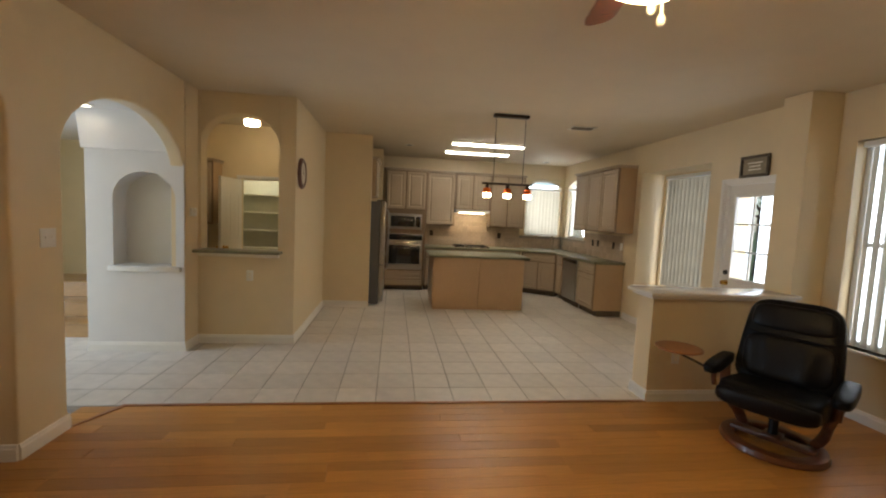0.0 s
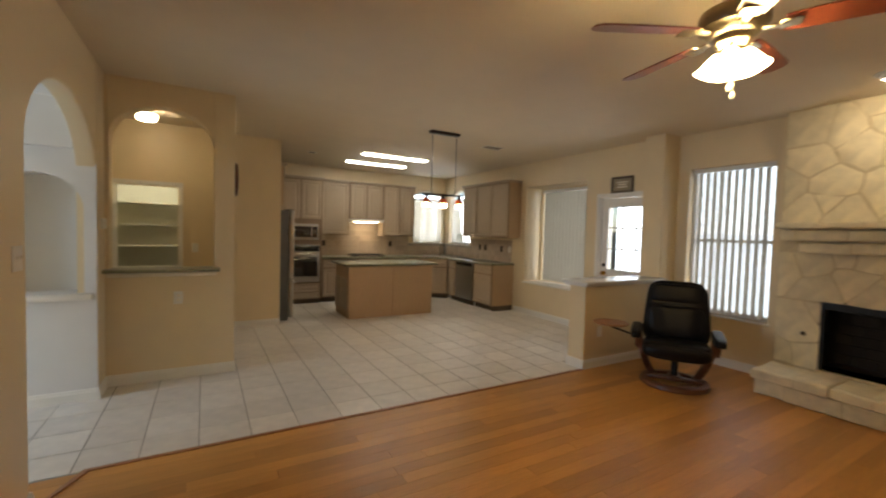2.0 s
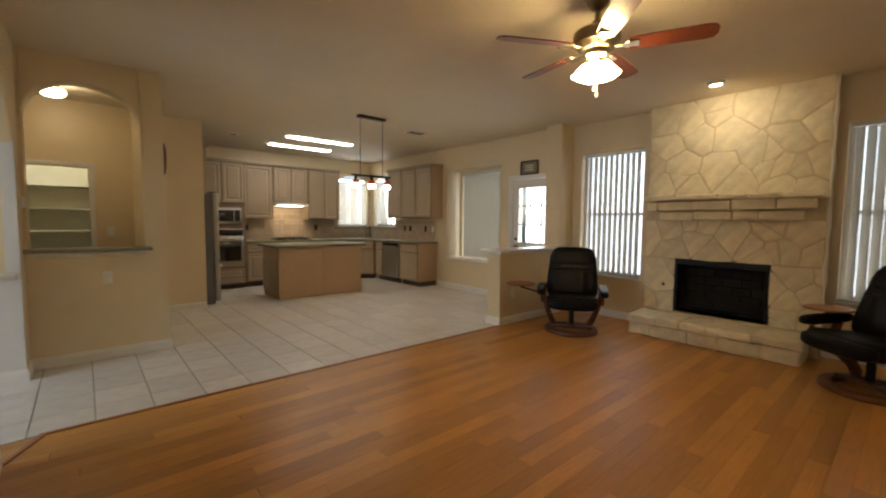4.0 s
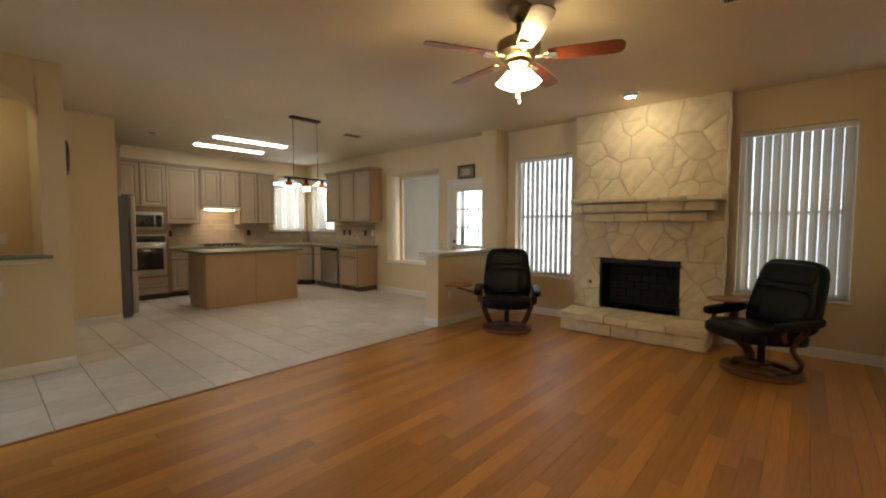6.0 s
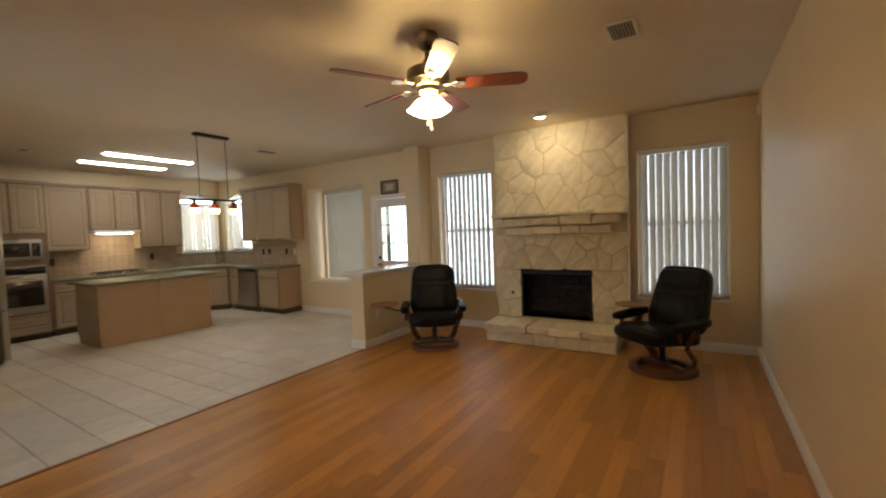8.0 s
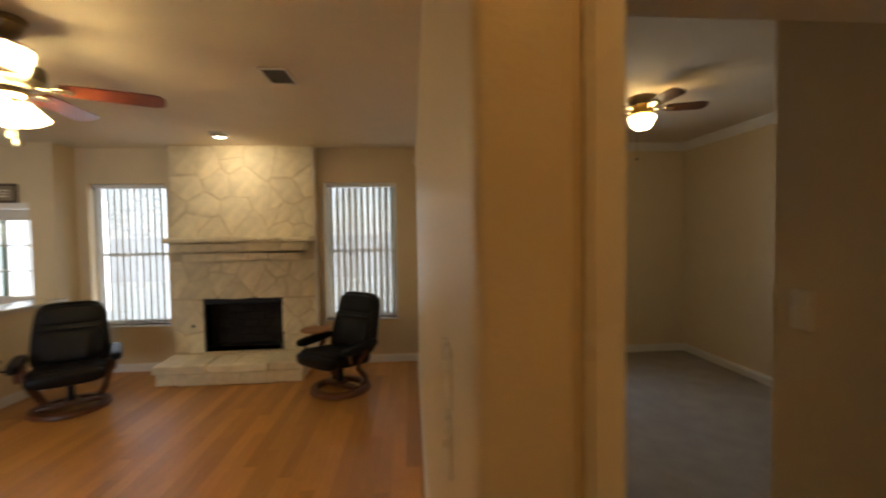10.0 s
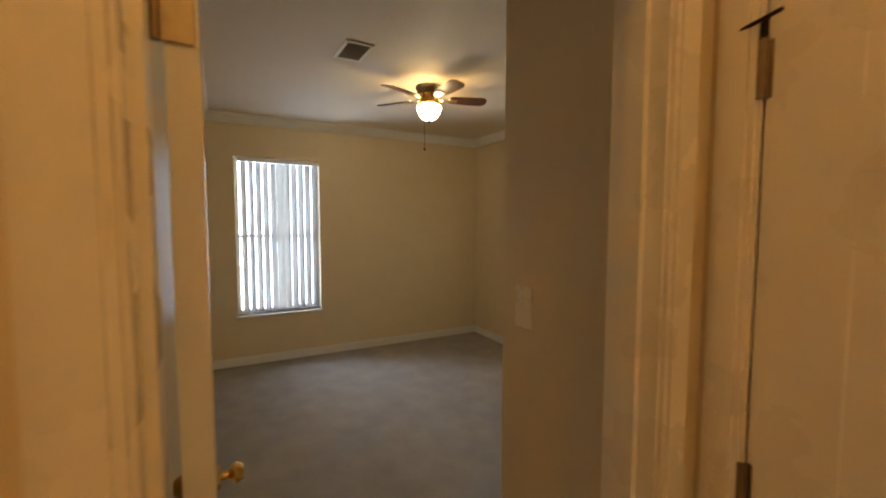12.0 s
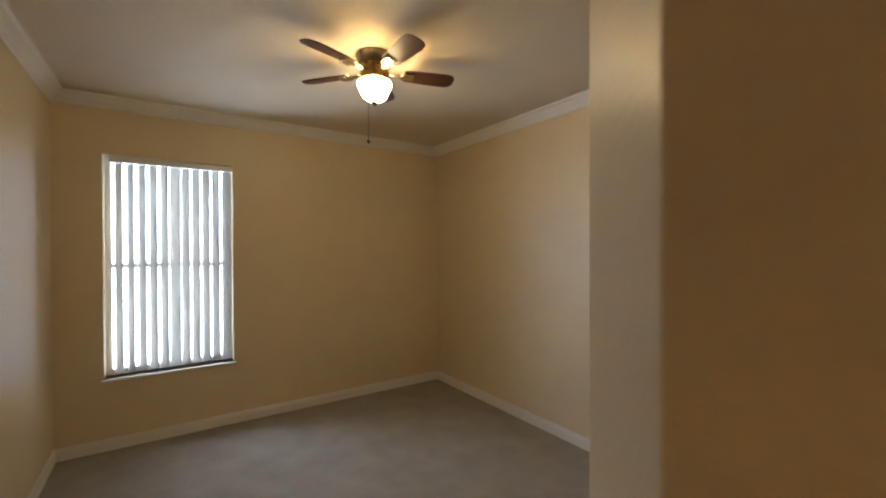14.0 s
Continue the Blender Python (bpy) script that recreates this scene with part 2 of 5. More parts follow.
def absorb(bm, other, m=None):
    """Add all of another bmesh."""
    if m is not None:
        other.transform(m)
    me = bpy.data.meshes.new("scratch")
    other.to_mesh(me)
    other.free()
    bm.from_mesh(me)
    bpy.data.meshes.remove(me)
    return bm


def rbox(x0, x1, y0, y1, z0, z1, r=0.01, seg=2):
    """A box with rounded edges."""
    bm = box(bmesh.new(), x0, x1, y0, y1, z0, z1)
    bmesh.ops.recalc_face_normals(bm, faces=bm.faces)
    r = min(r, (x1 - x0) * 0.49, (y1 - y0) * 0.49, (z1 - z0) * 0.49)
    bmesh.ops.bevel(bm, geom=list(bm.edges), offset=r, segments=seg, profile=0.5, affect="EDGES")
    return bm


def prism(pts, axis, a, b):
    """A flat outline of (u, v) points drawn out from a to b: along x the outline is (y, z), along y (x, z), along z (x, y)."""
    bm = bmesh.new()

    def at(u, v, w):
        return {"x": (w, u, v), "y": (u, w, v), "z": (u, v, w)}[axis]
    lo = [bm.verts.new(at(u, v, a)) for u, v in pts]
    hi = [bm.verts.new(at(u, v, b)) for u, v in pts]
    n = len(pts)
    bm.faces.new(lo)
    bm.faces.new(hi[::-1])
    for i in range(n):
        bm.faces.new((lo[i], hi[i], hi[(i + 1) % n], lo[(i + 1) % n]))
    bmesh.ops.triangulate(bm, faces=[f for f in bm.faces if len(f.verts) > 4])
    bmesh.ops.recalc_face_normals(bm, faces=bm.faces)
    return bm


def lathe(profile, seg=24, bm=None, at=(0, 0, 0)):
    """A profile of (radius, z) turned round the z axis."""
    bm = bm or bmesh.new()
    rings = []
    for r, z in profile:
        if r < 1e-5:
            rings.append([bm.verts.new((at[0], at[1], at[2] + z))])
        else:
            rings.append([bm.verts.new((at[0] + r * math.cos(2 * math.pi * i / seg), at[1] + r * math.sin(2 * math.pi * i / seg), at[2] + z)) for i in range(seg)])
    for a, b in zip(rings, rings[1:]):
        for i in range(seg):
            j = (i + 1) % seg
            if len(a) == 1 and len(b) > 1:
                bm.faces.new((a[0], b[j], b[i]))
            elif len(b) == 1 and len(a) > 1:
                bm.faces.new((a[i], a[j], b[0]))
            elif len(a) > 1:
                bm.faces.new((a[i], a[j], b[j], b[i]))
    return bm


def tube(points, r, seg=8, bm=None, flat=1.0):
    """A round bar along a line of points; r may be a list."""
    bm = bm or bmesh.new()
    pts = [Vector(p) for p in points]
    rs = r if isinstance(r, (list, tuple)) else [r] * len(pts)
    rings = []
    side = None
    for i, p in enumerate(pts):
        d = (pts[min(i + 1, len(pts) - 1)] - pts[max(i - 1, 0)]).normalized()
        if side is None:
            side = d.cross(Vector((0, 0, 1)))
            if side.length < 0.1:
                side = d.cross(Vector((1, 0, 0)))
        side = (side - d * side.dot(d)).normalized()
        up = d.cross(side)
        rings.append([bm.verts.new(p + side * (rs[i] * math.cos(2 * math.pi * k / seg)) + up * (rs[i] * flat * math.sin(2 * math.pi * k / seg))) for k in range(seg)])
    for a, b in zip(rings, rings[1:]):
        for k in range(seg):
            bm.faces.new((a[k], a[(k + 1) % seg], b[(k + 1) % seg], b[k]))
    bm.faces.new(rings[0][::-1])
    bm.faces.new(rings[-1])
    return bm


def solid(name, bm, mat, smooth=False):
    bmesh.ops.recalc_face_normals(bm, faces=bm.faces)
    if smooth:
        for f in bm.faces:
            f.smooth = True
        for e in bm.edges:
            if len(e.link_faces) == 2 and e.calc_face_angle(0) > radians(38):
                e.smooth = False
    me = bpy.data.meshes.new(name)
    bm.to_mesh(me)
    bm.free()
    me.materials.append(mat)
    return new(name, me)


def part(name, bm, mat, parent, label="", smooth=True):
    """One mesh under a thing or under a part, in its parent's frame."""
    ob = solid(name, bm, mat, smooth)
    ob.parent = parent
    if label:
        tagged(ob, label)
    return ob


def thing(name, label, category, at=(0, 0, 0), rz=0, group="", kind=""):
    e = new(name)
    e.matrix_world = pose(*at, 0, 0, rz)
    e.empty_display_size = 0.1
    return tagged(e, label, category, group, kind)


def structure(name, bm, mat, label, category, smooth=True):
    return tagged(solid(name, bm, mat, smooth), label, category, kind="structure")


def arch_points(u0, u1, spring, top, n=14):
    """The curve of an arch from u0 to u1, as a half oval over the spring line."""
    c, r = (u0 + u1) / 2, (u1 - u0) / 2
    return [(c - r * math.cos(math.pi * i / n), spring + (top - spring) * math.sin(math.pi * i / n)) for i in range(n + 1)]


def soft_edges(bm, test, r=0.018, seg=3):
    """Bullnose the edges whose two ends pass the test."""
    es = [e for e in bm.edges if test(e.verts[0].co) and test(e.verts[1].co) and len(e.link_faces) == 2 and e.calc_face_angle(0) > 0.9]
    if es:
        bmesh.ops.bevel(bm, geom=es, offset=r, segments=seg, profile=0.5, affect="EDGES")
    return bm


def wall_with_holes(axis, a, b, u0, u1, z0, z1, holes):
    """A wall with rectangular openings (u0, u1, z0, z1), as one welded mesh."""
    bm, made, sides = bmesh.new(), {}, {}
    us = sorted({u0, u1, *[h[0] for h in holes], *[h[1] for h in holes]})
    zs = sorted({z0, z1, *[h[2] for h in holes], *[h[3] for h in holes]})
    us, zs = [u for u in us if u0 <= u <= u1], [z for z in zs if z0 <= z <= z1]

    def vert(u, z, w):
        if (u, z, w) not in made:
            made[(u, z, w)] = bm.verts.new((w, u, z) if axis == "x" else (u, w, z))
        return made[(u, z, w)]
    for p, q in zip(us, us[1:]):
        for r, t in zip(zs, zs[1:]):
            if any(h[0] <= p and q <= h[1] and h[2] <= r and t <= h[3] for h in holes):
                continue
            ring = ((p, r), (q, r), (q, t), (p, t))
            bm.faces.new([vert(*c, a) for c in ring])
            bm.faces.new([vert(*c, b) for c in ring[::-1]])
            for k in range(4):
                e = (ring[k], ring[(k + 1) % 4])
                sides.setdefault(tuple(sorted(e)), []).append(e)
    for e in sides.values():
        if len(e) == 1:
            c, d = e[0]
            bm.faces.new((vert(*c, a), vert(*d, a), vert(*d, b), vert(*c, b)))
    bmesh.ops.recalc_face_normals(bm, faces=bm.faces)
    return bm


def arched_wall(axis, a, b, u0, u1, z0, z1, openings):
    """A wall from a to b in depth, u0 to u1 along, with arched openings (u0, u1, spring, top) that start at z0."""
    cells, u = [], u0
    for p, q, spring, top in openings:
        cells.append([(u, z0), (p, z0), (p, spring), (p, z1), (u, z1)] + ([(u, last)] if u > u0 else []))
        c = arch_points(p, q, spring, top, 18)
        cells += [[c[i], c[i + 1], (c[i + 1][0], z1), (c[i][0], z1)] for i in range(18)]
        u, last = q, spring
    cells.append([(u, z0), (u1, z0), (u1, z1), (u, z1), (u, last)])
    bm = bmesh.new()
    made, sides = {}, {}

    def vert(p, w):
        key = (round(p[0], 5), round(p[1], 5), w)
        if key not in made:
            made[key] = bm.verts.new({"x": (w, p[0], p[1]), "y": (p[0], w, p[1])}[axis])
        return made[key]
    for cell in cells:
        bm.faces.new([vert(p, a) for p in cell])
        bm.faces.new([vert(p, b) for p in cell[::-1]])
        for i, p in enumerate(cell):
            q = cell[(i + 1) % len(cell)]
            k = tuple(sorted(((round(p[0], 5), round(p[1], 5)), (round(q[0], 5), round(q[1], 5)))))
            sides.setdefault(k, []).append((p, q))
    for k, v in sides.items():
        if len(v) == 1:
            p, q = v[0]
            bm.faces.new((vert(p, a), vert(q, a), vert(q, b), vert(p, b)))
    bmesh.ops.recalc_face_normals(bm, faces=bm.faces)
    return bm


CEIL, BCEIL = 2.78, 2.84
WX, NX = 3.735, 3.64   # inner faces of the living room's and kitchen's outer walls


# ---- the structure ----
WIN_A, WIN_B, WIN_BED = (2.245, 3.151, 0.583, 2.343), (-0.606, 0.311, 0.583, 2.343), (-2.277, -1.347, 0.581, 2.39)
SY, BN, BS = -0.867, -1.04, -4.54   # living room's south face, bedroom's north and south faces
DOOR_OUT = (3.46, 4.42, 0.0, 2.06)
structure("wall_east_living", wall_with_holes("x", WX, WX + 0.18, SY, 3.46, 0, 2.95, [WIN_A, WIN_B, (0.79, 1.78, 0.25, 0.94)]), M["wall"], "beige painted wall with two tall windows beside the chimney", "wall", False)
bm = wall_with_holes("x", NX, NX + 0.18, 3.46, 9.23, 0, 2.95, [DOOR_OUT, (4.67, 6.08, 0.58, 2.34), (7.92, 8.85, 1.2, 2.45)])
structure("wall_east_kitchen", bm, M["wall"], "beige painted kitchen and nook wall with door and windows", "wall", False)
# the boxed-out window bay
bm = bmesh.new()
box(bm, NX + 0.18, 4.12, 4.57, 6.18, 0.48, 0.58)
box(bm, NX + 0.18, 4.12, 4.57, 6.18, 2.34, 2.44)
box(bm, NX + 0.18, 4.12, 4.57, 4.67, 0.58, 2.34)
box(bm, NX + 0.18, 4.12, 6.08, 6.18, 0.58, 2.34)
absorb(bm, wall_with_holes("x", 4.02, 4.12, 4.67, 6.08, 0.58, 2.34, [(4.72, 6.02, 0.62, 2.31)]))
structure("wall_bay", bm, M["wall"], "painted window bay set out from the nook wall", "wall", False)
bm = wall_with_holes("y", 9.05, 9.23, -1.3, NX, 0, 2.95, [(2.76, 3.58, 1.2, 2.46)])
structure("wall_north_kitchen", bm, M["wall"], "beige painted wall behind the kitchen cabinets", "wall", False)
for nm, ax, u0, u1, a in (("trim_arch_north", "y", 2.76, 3.58, 9.05), ("trim_arch_east", "x", 7.92, 8.85, NX)):
    pts = arch_points(u0, u1, 2.26, 2.45)
    half = len(pts) // 2
    bm = bmesh.new()
    absorb(bm, prism(pts[:half + 1] + [(u0, 2.45)], ax, a + 0.001, a + 0.17))
    absorb(bm, prism(pts[half:] + [(u1, 2.45)], ax, a + 0.001, a + 0.17))
    structure(nm, bm, M["wall"], "painted spandrels that round the window head", "trim", False)
structure("wall_west_kitchen", box(bmesh.new(), -1.42, -1.3, 6.92, 9.23, 0, 2.8), M["wall"], "painted wall behind the refrigerator", "wall", False)
structure("wall_oven_return", box(bmesh.new(), -1.3, -0.40, 8.0, 8.12, 0, 2.76), M["wall"], "painted return wall beside the oven cabinet", "wall", False)
bm = box(bmesh.new(), -1.27, -0.54, 6.8, 6.92, 0, 2.8)
soft_edges(bm, lambda c: c.x > -0.6, 0.02)
structure("wall_fridge", bm, M["wall"], "yellow-beige painted wall end beside the refrigerator", "wall")
bm = box(bmesh.new(), -1.39, -1.27, 4.85, 6.92, 0, 2.8)
soft_edges(bm, lambda c: c.x > -1.3 and c.y < 5, 0.03)
structure("wall_clock", bm, M["wall"], "beige painted wall with a clock", "wall")
# bar wall with its arched opening
bm = arched_wall("y", 4.85, 5.0, -2.43, -1.39, 1.02, 2.85, [(-2.27, -1.45, 2.22, 2.56)])
soft_edges(bm, lambda c: -2.28 < c.x < -1.44 and c.z > 1.03 and c.y < 4.9 and c.z < 2.6, 0.02)
box(bm, -2.43, -1.39, 4.85, 5.0, 0, 1.02)
structure("wall_bar", bm, M["wall"], "beige painted wall with an arched pass-through", "wall")
# west wall with two arches; the pillar between them carries a wall to the west
bm = arched_wall("x", -2.43, -2.30, -3.2, 4.575, 0, 2.85, [(0.75, 2.6, 2.0, 2.42), (2.98, 4.56, 1.86, 2.35)])
soft_edges(bm, lambda c: c.x > -2.32 and 0.7 < c.y < 4.6 and c.z < 2.5, 0.02)
structure("wall_west", bm, M["wall"], "beige painted wall with two arched openings", "wall")
structure("wall_pillar", box(bmesh.new(), -5.4, -2.43, 2.6, 2.98, 0, 2.8), M["wall_warm"], "ochre wall between the side room and the passage", "wall", False)
structure("wall_corner", box(bmesh.new(), -2.345, -2.30, 4.575, 4.85, 0, 2.85), M["wall"], "beige painted pier between the arch and the bar wall", "wall", False)
# niche wall
bm = arched_wall("y", 4.55, 4.77, -3.23, -2.345, 0.9, 2.85, [(-2.98, -2.385, 1.58, 1.86)])
box(bm, -3.23, -2.345, 4.55, 4.77, 0, 0.9)
box(bm, -3.23, -2.345, 4.77, 4.86, 0, 2.8)
box(bm, -2.345, -2.302, 4.55, 4.559, 0, 2.07)
structure("wall_niche", bm, M["wall_hall"], "pale wall with an arched display niche", "wall")
structure("trim_niche_ledge", rbox(-3.01, -2.325, 4.50, 4.60, 0.845, 0.895, 0.008), M["trim"], "white moulded ledge under the niche", "trim")
structure("wall_passage_north", box(bmesh.new(), -5.4, -3.23, 6.9, 7.0, 0, 2.8), M["wall"], "plain painted wall that ends the passage", "wall", False)
structure("wall_passage_west", wall_with_holes("x", -5.5, -5.4, -0.9, 7.0, 0, 2.85, [(0.8, 2.0, 0.7, 2.1), (3.2, 4.3, 0.3, 2.3)]), M["wall"], "painted front wall with two unseen openings added for daylight", "wall", False)
structure("wall_side_room_south", box(bmesh.new(), -5.4, -2.43, 0.2, 0.32, 0, 2.8), M["wall_warm"], "ochre wall of the side room", "wall", False)
bm = prism([(4.55, 2.06), (4.55, 2.44), (4.44, 2.44), (4.50, 2.06)], "x", -3.23, -2.44)
structure("trim_passage_soffit", bm, M["wall_hall"], "pale sloping soffit over the niche", "trim", False)
structure("trim_side_room_soffit", box(bmesh.new(), -3.4, -2.432, 2.2, 2.6, 2.06, 2.46), M["wall_warm"], "ochre soffit behind the side room arch", "trim", False)
structure("ceiling_passage", box(box(bmesh.new(), -5.4, -2.43, 2.98, 4.58, 2.43, 2.5), -5.4, -3.3, 4.58, 6.9, 2.43, 2.5), M["wall_hall"], "pale ceiling of the passage", "ceiling", False)
# utility room behind the bar wall, and the pantry
bm = wall_with_holes("y", 6.7, 6.8, -3.3, -1.39, 0, 2.8, [(-2.5, -1.84, 0, 1.97)])
structure("wall_pantry", bm, M["wall"], "painted wall with the pantry doorway", "wall", False)
structure("wall_utility_west", box(bmesh.new(), -3.3, -3.23, 4.86, 7.6, 0, 2.8), M["wall"], "plain painted side wall", "wall", False)
bm = box(bmesh.new(), -3.23, -1.42, 7.5, 7.6, 0, 2.8)
structure("wall_pantry_back", bm, M["shelf"], "pale back wall of the pantry", "wall", False)
# living room's south wall, bedroom and vestibule
VX, VB = -1.03, -0.93   # vestibule and bedroom faces of the bedroom's door wall
PX = -1.165   # west face of the partition's end
bm = prism([(PX, SY), (WX, SY), (WX, BN), (VB, BN), (VB, -1.062), (VX, -1.062), (VX, -1.0), (PX, -1.0)], "z", 0, 2.95)
soft_edges(bm, lambda c: c.x < PX + 0.02, 0.022, 4)
structure("wall_south_living", bm, M["wall"], "beige painted partition that ends in a rounded corner", "wall")
structure("wall_bedroom_door", wall_with_holes("x", VX, VB, -1.965, -1.062, 0, 2.95, [(-1.853, -1.123, 0, 2.07)]), M["wall"], "painted wall with the bedroom doorway", "wall", False)
structure("wall_vestibule_end", wall_with_holes("y", -2.1, -1.965, -2.43, -0.93, 0, 2.95, [(-1.88, -1.11, 0, 2.1)]), M["wall"], "painted wall with the closet door", "wall", False)
bm = prism([(-0.93, -2.0), (-0.388, -2.0), (-0.43, -2.12), (-0.93, -2.12)], "z", 0, 2.95)
absorb(bm, prism([(-0.388, -2.0), (-0.188, -2.2), (-0.308, -2.25), (-0.43, -2.12)], "z", 0, 2.95))
structure("wall_bedroom_return", bm, M["wall"], "beige painted wall inside the bedroom that turns at a slant", "wall")
structure("wall_bedroom_west", box(bmesh.new(), -0.308, -0.188, -4.66, -2.2, 0, 2.95), M["wall"], "plain painted wall of the bedroom", "wall", False)
structure("wall_bedroom_south", box(bmesh.new(), -0.188, WX + 0.18, BS - 0.14, BS, 0, 2.95), M["wall"], "beige painted bedroom wall", "wall", False)
structure("wall_bedroom_east", wall_with_holes("x", WX, WX + 0.18, BS, BN, 0, 2.95, [WIN_BED]), M["wall"], "beige painted bedroom wall with one window", "wall", False)
structure("wall_closet_back", box(bmesh.new(), -2.43, -0.49, -3.2, -3.1, 0, 2.95), M["wall"], "plain painted closet wall", "wall", False)
structure("column", soft_edges(box(bmesh.new(), 3.42, WX, 3.30, 3.57, 0, 2.79), lambda c: c.x < 3.5, 0.025), M["wall"], "painted wall end that carries the low wall", "column")
structure("ceiling", box(bmesh.new(), -5.5, 4.3, -0.95, 9.7, CEIL, CEIL + 0.12), M["ceiling"], "warm off-white textured ceiling", "ceiling", False)
structure("ceiling_bedroom", box(bmesh.new(), -0.93, 3.95, -4.7, -0.952, BCEIL, BCEIL + 0.12), M["ceiling"], "off-white bedroom ceiling", "ceiling", False)
structure("ceiling_vestibule", box(bmesh.new(), -2.5, -0.931, -3.3, -0.951, CEIL, CEIL + 0.12), M["ceiling"], "off-white vestibule ceiling", "ceiling", False)

# low wall with its painted cap
bm = box(bmesh.new(), 2.10, 3.42, 3.30, 3.52, 0, 0.92)
soft_edges(bm, lambda c: c.x < 2.2, 0.02)
structure("wall_low", bm, M["wall"], "low beige painted wall between living room and nook", "wall")
bm = rbox(2.03, 3.46, 3.22, 3.60, 0.945, 0.98, 0.01)
absorb(bm, rbox(2.06, 3.44, 3.255, 3.565, 0.92, 0.945, 0.008))
structure("trim_low_wall_cap", bm, M["door"], "white glossy moulded cap of the low wall", "trim")


def baseboard(p, q, side, h=0.10):
    """A moulded skirting board from p to q; side is the direction into the room."""
    p, q, s = Vector((*p, 0)), Vector((*q, 0)), Vector((*side, 0))
    prof = [(0, 0), (0.016, 0), (0.016, h * 0.72), (0.011, h * 0.82), (0.009, h * 0.95), (0.004, h), (0, h)]
    bm = bmesh.new()
    a = [bm.verts.new(p + s * u + Vector((0, 0, z))) for u, z in prof]
    b = [bm.verts.new(q + s * u + Vector((0, 0, z))) for u, z in prof]
    n = len(prof)
    for i in range(n):
        bm.faces.new((a[i], a[(i + 1) % n], b[(i + 1) % n], b[i]))
    bm.faces.new(a)
    bm.faces.new(b[::-1])
    structure("baseboard", bm, M["trim"], "white moulded baseboard along the wall", "baseboard", False)


for p, q, s in (((WX, SY), (WX, 0.40), (-1, 0)), ((WX, 2.11), (WX, 3.30), (-1, 0)), ((3.46, 3.30), (2.10, 3.30), (0, -1)), ((2.10, 3.284), (2.10, 3.536), (-1, 0)),
                ((2.10, 3.52), (3.42, 3.52), (0, 1)), ((NX, 4.45), (NX, 6.33), (-1, 0)), ((PX, SY), (WX, SY), (0, 1)), ((-2.30, 2.6), (-2.30, 2.98), (1, 0)),
                ((-5.3, 2.6), (-2.30, 2.6), (0, -1)), ((-5.3, 2.98), (-2.30, 2.98), (0, 1)), ((-3.23, 4.55), (-2.30, 4.55), (0, -1)), ((-2.30, 4.534), (-2.30, 4.85), (1, 0)),
                ((-2.30, 4.85), (-1.27, 4.85), (0, -1)), ((-1.27, 4.834), (-1.27, 6.8), (1, 0)), ((-1.27, 6.8), (-0.54, 6.8), (0, -1)), ((-2.30, -1.98), (-2.30, 0.75), (1, 0)),
                ((PX, SY - 0.02), (PX, -0.98), (-1, 0)), ((VB, BN), (WX, BN), (0, -1)), ((WX, BN), (WX, BS), (-1, 0)), ((WX, BS), (-0.188, BS), (0, 1)),
                ((VB, -2.0), (-0.388, -2.0), (0, 1)), ((-0.388, -2.0), (-0.188, -2.2), (0.707, 0.707)), ((-0.188, -2.2), (-0.188, BS), (1, 0)), ((-2.30, -1.965), (-1.97, -1.965), (0, 1))):
    baseboard(p, q, s)


def crown(p, q, side):
    p, q, s = Vector((*p, BCEIL)), Vector((*q, BCEIL)), Vector((*side, 0))
    prof = [(0, 0), (0.085, 0), (0.08, -0.014), (0.06, -0.022), (0.04, -0.05), (0.022, -0.07), (0.014, -0.088), (0.004, -0.095), (0, -0.095)]
    bm = bmesh.new()
    a = [bm.verts.new(p + s * u + Vector((0, 0, z))) for u, z in prof]
    b = [bm.verts.new(q + s * u + Vector((0, 0, z))) for u, z in prof]
    for i in range(len(prof)):
        j = (i + 1) % len(prof)
        bm.faces.new((a[i], a[j], b[j], b[i]))
    bm.faces.new(a)
    bm.faces.new(b[::-1])
    structure("crown_moulding", bm, M["trim"], "white crown moulding under the bedroom ceiling", "trim", False)


crown((VB, BN), (WX, BN), (0, -1))
crown((WX, BN), (WX, BS), (-1, 0))
crown((WX, BS), (-0.188, BS), (0, 1))
crown((VB, -2.0), (-0.388, -2.0), (0, 1))


